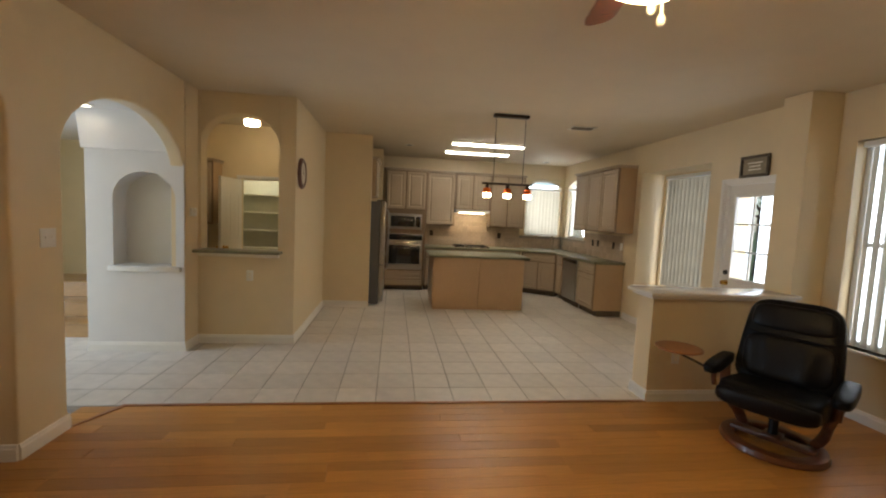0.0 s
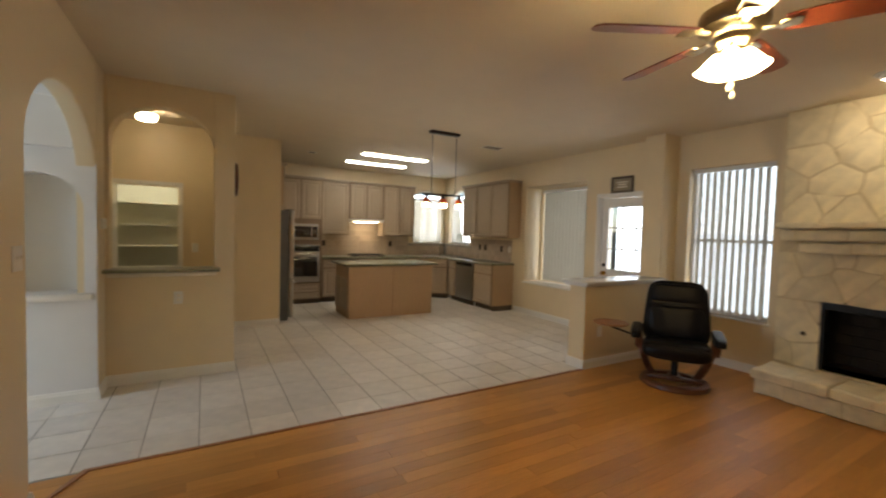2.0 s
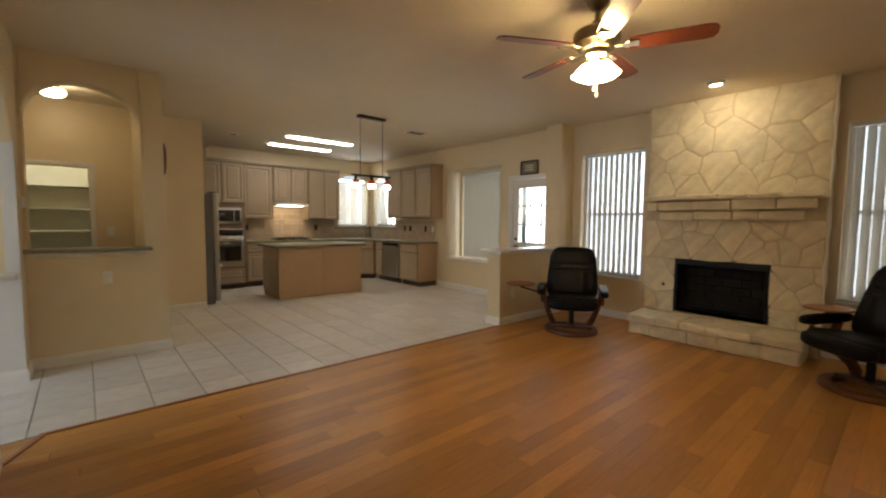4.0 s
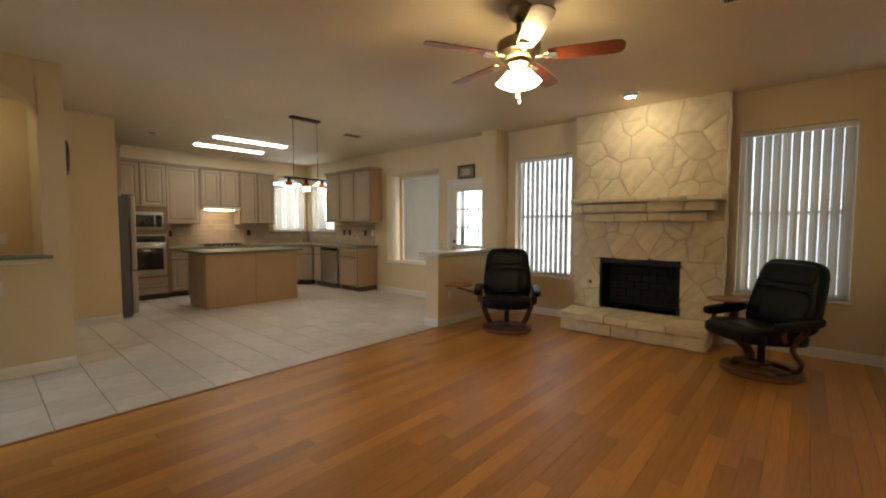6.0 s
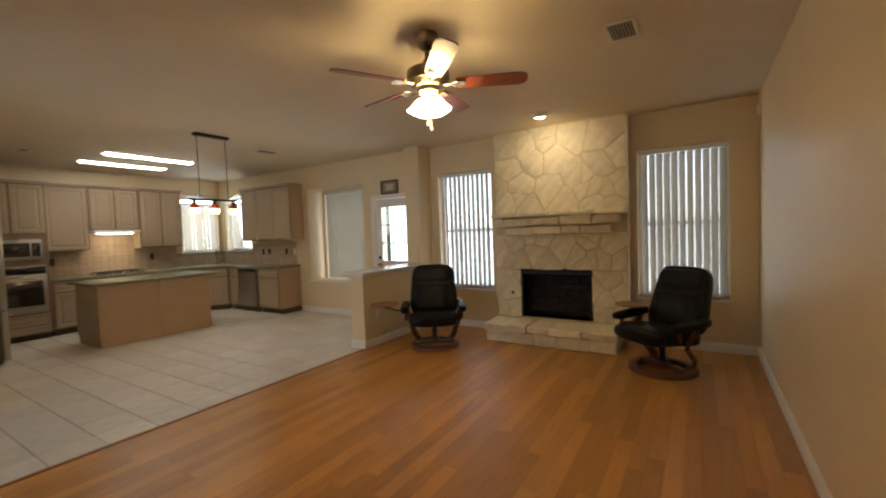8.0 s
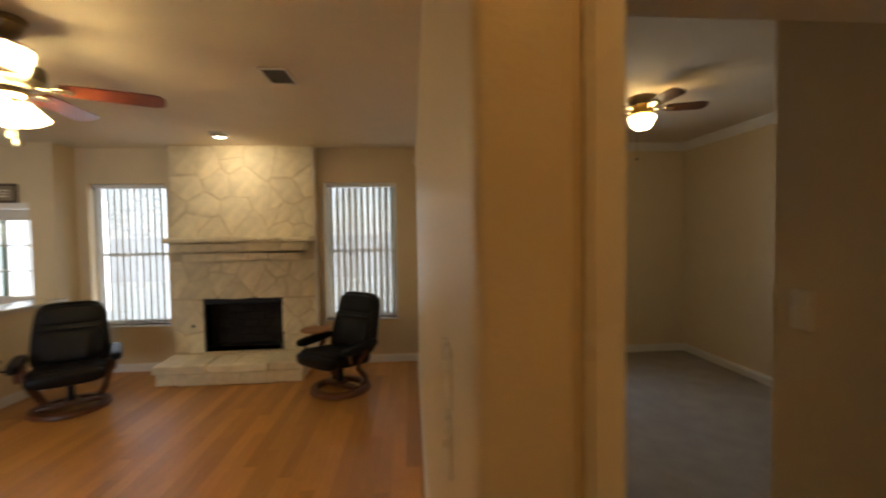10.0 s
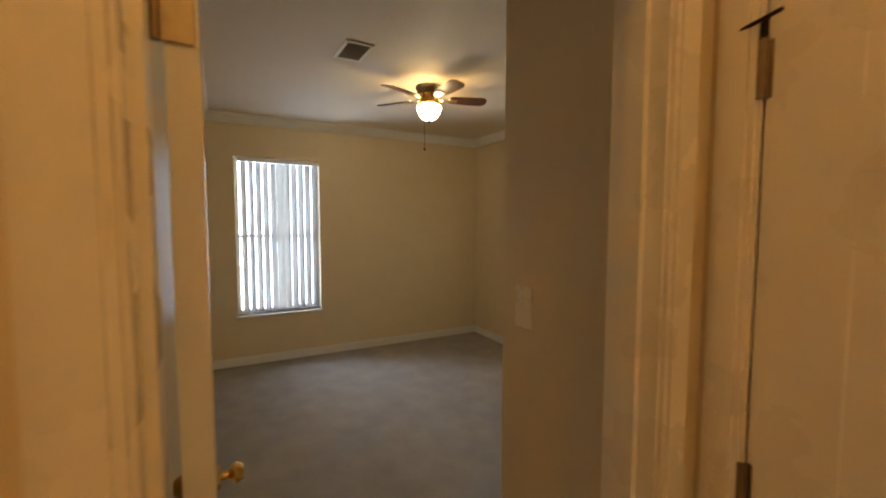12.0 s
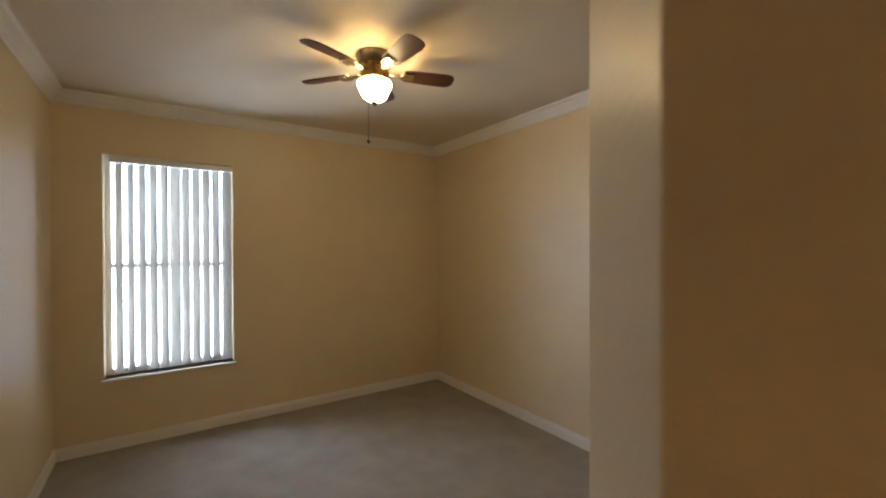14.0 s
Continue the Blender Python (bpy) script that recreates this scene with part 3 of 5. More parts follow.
# ---- windows, blinds and doors ----
def window(name, y0, y1, z0, z1, x, label, rails=1, sill=True, facing="x", arch=0.0):
    """A vinyl window in an opening whose inner face lies at x (a wall along y), or at y for a wall along x."""
    w, h = y1 - y0, z1 - z0
    if facing == "x":
        t = thing(name, label, "window", (x, y0, z0), 0, kind="structure")
        def P(u0, u1, d0, d1, v0, v1, r=0.004): return rbox(d0, d1, u0, u1, v0, v1, r, 1)
    else:
        t = thing(name, label, "window", (y0, x, z0), 0, kind="structure")
        def P(u0, u1, d0, d1, v0, v1, r=0.004): return rbox(u0, u1, d0, d1, v0, v1, r, 1)
    d = 0.10
    for u0, u1, v0, v1 in ((0, 0.045, 0, h), (w - 0.045, w, 0, h), (0.045, w - 0.045, 0, 0.05), (0.045, w - 0.045, h - 0.045, h)):
        part("window_frame", P(u0, u1, d, d + 0.06, v0, v1), M["frame_white"], t)
    for i in range(rails):
        v = h * (i + 1) / (rails + 1)
        part("meeting_rail", P(0.045, w - 0.045, d + 0.01, d + 0.05, v - 0.02, v + 0.02), M["frame_white"], t)
    for i in range(rails + 1):
        v0, v1 = h * i / (rails + 1) + 0.02, h * (i + 1) / (rails + 1) - 0.02
        g = part("pane", P(0.04, w - 0.04, d + 0.028, d + 0.032, v0, v1, 0.001), M["glass"], t)
        g.visible_shadow = False
    if sill:
        part("window_sill", P(-0.02, w + 0.02, -0.03, d, -0.022, 0.0, 0.006), M["trim"], t, "white painted sill")
    return t


window("window_1", *WIN_A, WX, "tall white vinyl window beside the chimney")
window("window_2", *WIN_B, WX, "tall white vinyl window behind the recliner")
window("window_3", *WIN_BED, WX, "tall white vinyl bedroom window")
window("window_4", 4.72, 6.02, 0.62, 2.31, 3.98, "wide white window in the nook bay", 1, False)
window("window_5", 2.76, 3.58, 1.2, 2.45, 9.05, "arched white window over the corner sink", 0, True, "y")
window("window_6", 7.92, 8.85, 1.2, 2.45, NX, "arched white window over the side counter", 0, True)
structure("trim_bay_seat", rbox(NX - 0.035, 4.02, 4.66, 6.095, 0.578, 0.604, 0.008), M["trim"], "white painted ledge of the window bay", "trim")


def vertical_blind(label, at, rz, width, height, angles, pitch=0.078, slat=0.089, mat=None):
    """Hanging vinyl slats under a headrail. Local x runs along the window, y points into the room."""
    t = thing("vertical_blind", label, "blind", at, rz)
    part("headrail", rbox(-0.015, width + 0.015, -0.03, 0.03, height - 0.05, height, 0.006, 1), M["frame_white"], t)
    n = int(width / pitch)
    for i in range(n):
        a = radians(angles(i))
        bm = bmesh.new()
        cols = []
        for k in range(5):
            u = (k / 4 - 0.5) * slat
            bow = 0.006 * (1 - (2 * k / 4 - 1) ** 2)
            cols.append((u * math.cos(a) - bow * math.sin(a), u * math.sin(a) + bow * math.cos(a)))
        cx = pitch * (i + 0.5) + (width - n * pitch) / 2
        lo = [bm.verts.new((cx + u, v, 0.012)) for u, v in cols]
        hi = [bm.verts.new((cx + u, v, height - 0.052)) for u, v in cols]
        for k in range(4):
            bm.faces.new((lo[k], lo[k + 1], hi[k + 1], hi[k]))
        bmesh.ops.solidify(bm, geom=list(bm.faces), thickness=0.0012)
        part("slat", bm, mat or M["vinyl"], t)
    part("wand", tube([(width - 0.04, 0.035, height - 0.05), (width - 0.04, 0.04, height * 0.4)], 0.004, 6), M["frame_white"], t)
    return t


rng = random.Random(4)
wob = [rng.uniform(-5, 5) for _ in range(60)]
# rz = 90 turns local x to world y, local y to world -x
vertical_blind("cream vertical blind, half shut, beside the chimney", (WX + 0.045, 2.26, 0.595), 90, 0.845, 1.74, lambda i: -28 + wob[i] * 0.8)
vertical_blind("cream vertical blind, half shut, behind the recliner", (WX + 0.045, -0.59, 0.595), 90, 0.86, 1.74, lambda i: -35 + wob[i + 9])
vertical_blind("white vertical blind, half open, in the bedroom window", (WX + 0.045, -2.265, 0.593), 90, 0.865, 1.79, lambda i: -22 if i == 5 else -48 + wob[i + 20] * 1.3, mat=M["vinyl_dense"])
vertical_blind("white vertical blind, drawn shut, in the nook bay", (3.985, 4.73, 0.63), 90, 1.22, 1.67, lambda i: -2 + wob[i + 5] * 0.08, 0.08, 0.095)
vertical_blind("white vertical blind over the side counter", (NX + 0.05, 7.93, 1.215), 90, 0.91, 1.05, lambda i: -14 + wob[i + 30])
vertical_blind("white vertical blind in the arched window over the sink", (3.57, 9.10, 1.215), 180, 0.80, 1.05, lambda i: 14 + wob[i + 40])


def panel_loft(bm, x0, x1, z0, z1, steps, y=0.0, sign=1):
    """Nested rectangles at depths: steps are (inset, depth)."""
    rings = []
    for ins, d in steps:
        rings.append([bm.verts.new(p) for p in ((x0 + ins, y + sign * d, z0 + ins), (x1 - ins, y + sign * d, z0 + ins), (x1 - ins, y + sign * d, z1 - ins), (x0 + ins, y + sign * d, z1 - ins))])
    for a, b in zip(rings, rings[1:]):
        for i in range(4):
            j = (i + 1) % 4
            bm.faces.new((a[i], a[j], b[j], b[i]))
    bm.faces.new(rings[-1])
    return bm


def raised_door(w, h, t=0.02, rail=0.055):
    """A raised-panel cabinet door, front at y = 0 looking to -y, back at t."""
    bm = bmesh.new()
    panel_loft(bm, 0, w, 0, h, [(0, t), (0, 0.004), (0.004, 0), (rail, 0), (rail + 0.010, 0.010), (rail + 0.016, 0.010), (rail + 0.045, 0.002), (rail + 0.05, 0.002)])
    c = [v for v in bm.verts][:4]
    bm.faces.new(c[::-1])
    return bm


def door_leaf(name, w, h, label, at, rz, mat, knob=None, knob_x=0.07, kind="structure", thick=0.035):
    """A six-panel-like moulded leaf, hinge edge at x = 0, faces at y = 0 and y = thick."""
    t = thing(name, label, "door", at, rz, kind=kind)
    bm = bmesh.new()
    box(bm, 0, w, 0.003, thick - 0.003, 0, h)
    st, mid = 0.115, w / 2
    rows = ((0.22, 0.86), (1.06, 1.72), (1.82, h - 0.11))
    for sgn, y in ((1, 0.0), (-1, thick)):
        # stiles and rails stand proud of the sunk panels
        def bar(a, b, c, d):
            box(bm, a, b, min(y, y + sgn * 0.003), max(y, y + sgn * 0.003), c, d)
        bar(0, st, 0, h), bar(w - st, w, 0, h), bar(mid - 0.05, mid + 0.05, 0, h)
        edges = [0] + [v for r in rows for v in r] + [h]
        for p, q in zip(edges[::2], edges[1::2]):
            bar(st, mid - 0.05, p, q), bar(mid + 0.05, w - st, p, q)
        for z0, z1 in rows:
            for a, b in ((st, mid - 0.05), (mid + 0.05, w - st)):
                panel_loft(bm, a + 0.012, b - 0.012, z0 + 0.012, z1 - 0.012, [(0, 0.0035), (0.03, 0.001), (0.032, 0.001)], y, sgn)
    part("leaf", bm, mat, t, smooth=False)
    if knob:
        for sgn, y in ((-1, 0.0), (1, thick)):
            b2 = lathe([(0.0, 0.066), (0.018, 0.064), (0.027, 0.052), (0.028, 0.044), (0.020, 0.034), (0.011, 0.026), (0.011, 0.010), (0.030, 0.008), (0.033, 0.0)], 20)
            b2.transform(pose(w - knob_x, y, 0.96, 90 if sgn < 0 else -90, 0, 0))
            part("door_knob", b2, knob, t, "polished brass knob")
    return t


def casing(bm, axis, plane, out, u0, u1, top, w=0.07):
    """Moulded casing round an opening, on one face of a wall."""
    def put(a, b, c, d):
        for o0, o1, i in ((0, 0.012, 0), (0.012, 0.018, 0.010)):
            p0, p1 = sorted((plane + out * o0, plane + out * o1))
            e = (a + i, b - i, c + (i if c > 0 else 0), d - i)
            box(bm, p0, p1, e[0], e[1], e[2], e[3]) if axis == "x" else box(bm, e[0], e[1], p0, p1, e[2], e[3])
    put(u0 - w, u0 - 0.006, 0, top + w)
    put(u1 + 0.006, u1 + w, 0, top + w)
    put(u0 - 0.006, u1 + 0.006, top + 0.006, top + w)
    return bm


# bedroom doorway: jambs, casings, stop
D0, D1, DT = -1.853, -1.123, 2.07
bm = bmesh.new()
box(bm, VX - 0.004, VB + 0.004, D1 - 0.014, D1, 0, DT), box(bm, VX - 0.004, VB + 0.004, D0, D0 + 0.014, 0, DT), box(bm, VX - 0.004, VB + 0.004, D0 + 0.014, D1 - 0.014, DT - 0.014, DT)
box(bm, VX + 0.03, VX + 0.07, D0 + 0.014, D0 + 0.026, 0, DT - 0.014), box(bm, VX + 0.03, VX + 0.07, D1 - 0.026, D1 - 0.014, 0, DT - 0.014)
structure("trim_bedroom_jamb", bm, M["trim_warm"], "painted jamb of the bedroom doorway", "trim", False)
bm = casing(bmesh.new(), "x", VX, -1, D0 + 0.014, D1 - 0.014, DT - 0.01, 0.07)
structure("trim_bedroom_casing", bm, M["trim_warm"], "painted moulded casing of the bedroom doorway", "trim", False)
# the leaf stands open against the north wall
t = door_leaf("door_1", 0.74, 2.045, "glossy off-white panelled bedroom door, standing open", (-0.893, -1.19, 0.008), 1.2, M["door"], M["brass"])
for z in (0.2, 1.05, 1.85):
    bm = tube([(-0.004, 0.044, z), (-0.004, 0.044, z + 0.09)], 0.007, 8)
    absorb(bm, rbox(-0.004, -0.0005, 0.004, 0.04, z, z + 0.09, 0.001, 1))
    part("hinge", bm, M["old_brass"], t, "worn brass hinge")
bm = rbox(VX + 0.075, VX + 0.105, D0 + 0.0145, D0 + 0.017, 0.99, 1.05, 0.001, 1)
tagged(solid("strike_plate", bm, M["old_brass"]), "worn brass strike plate in the door jamb", "strike plate")
# closet door in the vestibule, shut
bm = bmesh.new()
casing(bm, "y", -1.965, 1, -1.88, -1.11, 2.1, 0.065)
box(bm, -1.11, -1.10, -2.1, -1.96, 0, 2.1), box(bm, -1.89, -1.88, -2.1, -1.96, 0, 2.1), box(bm, -1.88, -1.11, -2.1, -1.96, 2.09, 2.1)
structure("trim_closet_casing", bm, M["trim_warm"], "painted moulded casing of the closet door", "trim", False)
t = door_leaf("door_2", 0.765, 2.07, "off-white panelled closet door, shut", (-1.1105, -1.97, 0.008), 180, M["trim_warm"], M["brass"])
for z in (0.2, 1.16, 1.845):
    bm = tube([(0.0, -0.012, z), (0.0, -0.012, z + 0.09)], 0.008, 8)
    absorb(bm, rbox(-0.008, 0.010, -0.004, -0.001, z, z + 0.09, 0.001, 1))
    part("hinge", bm, M["old_brass"], t, "worn brass hinge")
bm = tube([(0.0, -0.012, 1.93), (0.0, -0.012, 1.965)], 0.006, 8)
tube([(-0.03, -0.02, 1.958), (0.03, -0.03, 1.964)], 0.0035, 8, bm)
part("hinge_stop", bm, M["bronze"], t, "bronze hinge-pin door stop")

# glazed patio door
t = thing("door_3", "white painted patio door with nine glass lights, shut", "door", (NX + 0.03, 3.5, 0.01), 0, kind="structure")
dw, dh = 0.88, 2.03
gy0, gy1, gz0, gz1 = 0.10, 0.78, 0.98, 1.90
part("leaf", wall_with_holes("x", 0, 0.04, 0, dw, 0, dh, [(gy0, gy1, gz0, gz1)]), M["door"], t, smooth=False)
bm = bmesh.new()
for a, b, c, d in ((gy0 - 0.03, gy0 + 0.01, gz0 - 0.03, gz1 + 0.03), (gy1 - 0.01, gy1 + 0.03, gz0 - 0.03, gz1 + 0.03), (gy0 + 0.01, gy1 - 0.01, gz0 - 0.03, gz0 + 0.01), (gy0 + 0.01, gy1 - 0.01, gz1 - 0.01, gz1 + 0.03)):
    absorb(bm, rbox(-0.012, -0.001, a, b, c, d, 0.005))
part("glazing_bead", bm, M["door"], t)
for i in (1, 2):
    y = gy0 + (gy1 - gy0) * i / 3
    part("muntin", rbox(0.006, 0.034, y - 0.010, y + 0.010, gz0, gz1, 0.004, 1), M["door"], t)
    z = gz0 + (gz1 - gz0) * i / 3
    part("muntin", rbox(0.008, 0.032, gy0, gy1, z - 0.010, z + 0.010, 0.004, 1), M["door"], t)
for i in range(3):
    for j in range(3):
        g = part("pane", box(bmesh.new(), 0.018, 0.022, gy0 + (gy1 - gy0) * i / 3, gy0 + (gy1 - gy0) * (i + 1) / 3, gz0 + (gz1 - gz0) * j / 3, gz0 + (gz1 - gz0) * (j + 1) / 3), M["glass"], t, smooth=False)
        g.visible_shadow = False
b2 = lathe([(0.0, 0.06), (0.02, 0.058), (0.028, 0.048), (0.022, 0.034), (0.011, 0.026), (0.011, 0.01), (0.03, 0.006), (0.032, 0.0)], 18)
b2.transform(pose(0, dw - 0.06, 0.92, 0, -90, 0))
part("door_knob", b2, M["brass"], t, "brass knob")
b2 = lathe([(0.0, 0.03), (0.024, 0.028), (0.03, 0.0)], 18)
b2.transform(pose(0, dw - 0.06, 1.04, 0, -90, 0))
part("deadbolt", b2, M["black_metal"], t, "black deadbolt rose")
bm = casing(bmesh.new(), "x", NX, -1, 3.47, 4.41, 2.055, 0.06)
box(bm, NX - 0.002, NX + 0.1, 3.46, 3.49, 0, 2.055), box(bm, NX - 0.002, NX + 0.1, 4.39, 4.42, 0, 2.055), box(bm, NX - 0.002, NX + 0.1, 3.49, 4.39, 2.045, 2.06)
structure("trim_patio_door", bm, M["trim"], "white casing of the patio door", "trim", False)
# pantry doorway
bm = casing(bmesh.new(), "y", 6.7, -1, -2.5, -1.84, 1.97, 0.06)
door_leaf("door_4", 0.63, 1.95, "white panelled pantry door, standing open", (-2.505, 6.66, 0.008), -95, M["trim"], M["brass"])
structure("trim_pantry_casing", bm, M["trim"], "cream casing of the pantry doorway", "trim", False)


# ---- living room: stone chimney ----
def clip_poly(poly, px, py, nx, ny):
    """Keep the side of a convex outline where (p - (px, py)) . n <= 0."""
    res = []
    for i, a in enumerate(poly):
        b = poly[(i + 1) % len(poly)]
        da, db = (a[0] - px) * nx + (a[1] - py) * ny, (b[0] - px) * nx + (b[1] - py) * ny
        if da <= 0:
            res.append(a)
        if (da < 0 < db) or (db < 0 < da):
            k = da / (da - db)
            res.append((a[0] + (b[0] - a[0]) * k, a[1] + (b[1] - a[1]) * k))
    return res


def flagstones(u0, u1, v0, v1, size, seed, stretch=1.3):
    """Irregular stone outlines that fill a rectangle."""
    r = random.Random(seed)
    nu, nv = max(1, round((u1 - u0) / (size * stretch))), max(1, round((v1 - v0) / size))
    seeds = [(u0 + (u1 - u0) * (i + 0.5 + r.uniform(-0.48, 0.48) + (0.25 if j % 2 else -0.25)) / nu, v0 + (v1 - v0) * (j + 0.5 + r.uniform(-0.48, 0.48)) / nv) for i in range(nu) for j in range(nv)]
    seeds += [(r.uniform(u0, u1), r.uniform(v0, v1)) for _ in range(len(seeds) // 3)]
    res = []
    for s in seeds:
        poly = [(u0, v0), (u1, v0), (u1, v1), (u0, v1)]
        for o in seeds:
            if o is not s and poly:
                poly = clip_poly(poly, (s[0] + o[0]) / 2, (s[1] + o[1]) / 2, o[0] - s[0], o[1] - s[1])
        if len(poly) > 2:
            res.append(poly)
    return res


def stone_piece(parent, poly, r, depth=0.009, gap=0.008):
    """One proud stone with an uneven outline, its face in the local x = 0 plane looking to -x."""
    cu, cv = sum(p[0] for p in poly) / len(poly), sum(p[1] for p in poly) / len(poly)
    rim = []
    for i, a in enumerate(poly):
        b = poly[(i + 1) % len(poly)]
        ln = math.hypot(b[0] - a[0], b[1] - a[1])
        rim.append(a)
        if ln > 0.09:
            k, off = r.uniform(0.3, 0.7), r.uniform(-0.013, 0.013)
            rim.append((a[0] + (b[0] - a[0]) * k + (b[1] - a[1]) / ln * off, a[1] + (b[1] - a[1]) * k - (b[0] - a[0]) / ln * off))
    size = max(0.05, min(math.hypot(p[0] - cu, p[1] - cv) for p in rim))

    def ring(shrink, x):
        k = max(0.2, 1 - shrink / size)
        return [(x, (p[0] - cu) * k, (p[1] - cv) * k) for p in rim]
    d = depth * r.uniform(0.7, 1.25)
    gap = r.uniform(0.45, 1.25) * gap
    bm = bmesh.new()
    loops = [[bm.verts.new(p) for p in ring(gap, 0.004)], [bm.verts.new(p) for p in ring(gap, -d * 0.55)], [bm.verts.new((x + r.uniform(-0.0015, 0.001), y, z)) for x, y, z in ring(gap + 0.009, -d)]]
    mid = bm.verts.new((-d - r.uniform(-0.001, 0.0015), 0, 0))
    n = len(rim)
    for a, b in zip(loops, loops[1:]):
        for i in range(n):
            bm.faces.new((a[i], a[(i + 1) % n], b[(i + 1) % n], b[i]))
    for i in range(n):
        bm.faces.new((loops[-1][i], loops[-1][(i + 1) % n], mid))
    ob = part("stone", bm, M["stone"], parent)
    ob.location = (0, cu, cv)
    return ob


FX = 3.56   # plane of the chimney's mortar
F = thing("stone_fireplace", "cream limestone fireplace with stone mantel, raised hearth and dark firebox", "fireplace", (FX, 0, 0))
part("chimney_backing", wall_with_holes("x", 0, WX - FX, 0.40, 2.11, 0, CEIL, [(0.82, 1.75, 0.28, 0.91)]), M["mortar"], F, smooth=False)
r = random.Random(11)
for reg, size in (((0.40, 2.11, 1.62, CEIL), 0.29), ((0.40, 2.11, 0.91, 1.38), 0.225), ((0.40, 0.82, 0.25, 0.91), 0.2), ((1.75, 2.11, 0.25, 0.91), 0.2)):
    for poly in flagstones(*reg, size, 7 + int(reg[2] * 10)):
        stone_piece(F, poly, r)


def rough_block(x0, x1, y0, y1, z0, z1, r, amount=0.010):
    """A hewn stone block: rounded edges, broken outline, uneven faces."""
    bm = rbox(x0, x1, y0, y1, z0, z1, 0.012, 1)
    bmesh.ops.subdivide_edges(bm, edges=[e for e in bm.edges if e.calc_length() > 0.05], cuts=3, use_grid_fill=True)
    s = r.uniform(0, 50)
    for v in bm.verts:
        k = noise.noise_vector(v.co * 9 + Vector((s, 0, 0)))
        if v.co.z > z0 + 0.004:
            v.co += Vector((k.x * amount * 1.6, k.y * amount * 0.4, k.z * amount))
    return bm


# mantel: a slab over two corbelled courses of rough blocks
for y0, y1, z0, z1, x in ((0.40, 2.06, 1.602, 1.665, -0.265), (0.47, 2.03, 1.487, 1.60, -0.225), (0.56, 1.91, 1.375, 1.484, -0.15)):
    y = y0
    while y < y1 - 0.05:
        w = min(r.uniform(0.22, 0.42), y1 - y)
        bm = rough_block(x + r.uniform(-0.015, 0.015), 0.0, y + 0.001, y + w - 0.001, z0 + r.uniform(0, 0.006), z1 + r.uniform(-0.012, 0.004), r)
        part("mantel_stone", bm, M["stone"], F)
        y += w
# raised hearth: blocks below, thick slabs above
HX = 3.09 - FX
for y0, y1, z0, z1, x0 in ((0.47, 2.09, 0.0, 0.15, HX + 0.02), (0.45, 2.11, 0.152, 0.245, HX - 0.01)):
    y = y0
    while y < y1 - 0.08:
        w = min(r.uniform(0.24, 0.45), y1 - y)
        if y1 - y - w < 0.1:
            w = y1 - y
        part("hearth_stone", rough_block(x0 + r.uniform(-0.02, 0.015), -0.002, y + 0.001, y + w - 0.001, z0, z1 + r.uniform(-0.010, 0.004), r, 0.014), M["stone"], F)
        y += w
# firebox with brick lining, lintel and mesh curtain rod
bm = bmesh.new()
box(bm, 0.38, 0.40, 0.82, 1.75, 0.26, 0.93), box(bm, 0.0, 0.38, 0.80, 0.82, 0.26, 0.93), box(bm, 0.0, 0.38, 1.75, 1.77, 0.26, 0.93)
box(bm, 0.0, 0.38, 0.82, 1.75, 0.262, 0.28), box(bm, 0.0, 0.38, 0.82, 1.75, 0.91, 0.93)
part("firebox", bm, M["soot"], F, "sooty black firebox", smooth=False)
for j in range(6):
    for i in range(5):
        y = 0.86 + i * 0.19 - (0.095 if j % 2 else 0)
        a, b = max(0.84, y), min(1.73, y + 0.18)
        if b - a > 0.04:
            part("firebrick", rbox(0.355, 0.379, a, b, 0.29 + j * 0.1, 0.382 + j * 0.1, 0.004, 1), M["firebrick"], F)
bm = bmesh.new()
absorb(bm, rbox(-0.006, 0.02, 0.82, 1.75, 0.845, 0.912, 0.004, 1)), absorb(bm, rbox(-0.006, 0.02, 0.82, 0.85, 0.28, 0.845, 0.004, 1)), absorb(bm, rbox(-0.006, 0.02, 1.72, 1.75, 0.28, 0.845, 0.004, 1))
part("fire_surround", bm, M["black_metal"], F, "black metal firebox surround")
b2 = lathe([(0.0, 0.018), (0.010, 0.016), (0.014, 0.008), (0.02, 0.0)], 14)
b2.transform(pose(-0.02, 1.87, 0.585, 0, -90, 0))
part("gas_valve", b2, M["black_metal"], F, "black gas key valve")
pts = [(-0.010 + 0.004 * math.sin(i * 1.7), 0.388 + 0.006 * math.sin(i * 2.3), 0.28 + i * (CEIL - 0.3) / 24) for i in range(25)]
part("caulk_bead", tube(pts, [0.013 + 0.005 * math.sin(i * 1.3) for i in range(25)], 7), M["caulk"], F, "rough white caulk line down the chimney's edge")


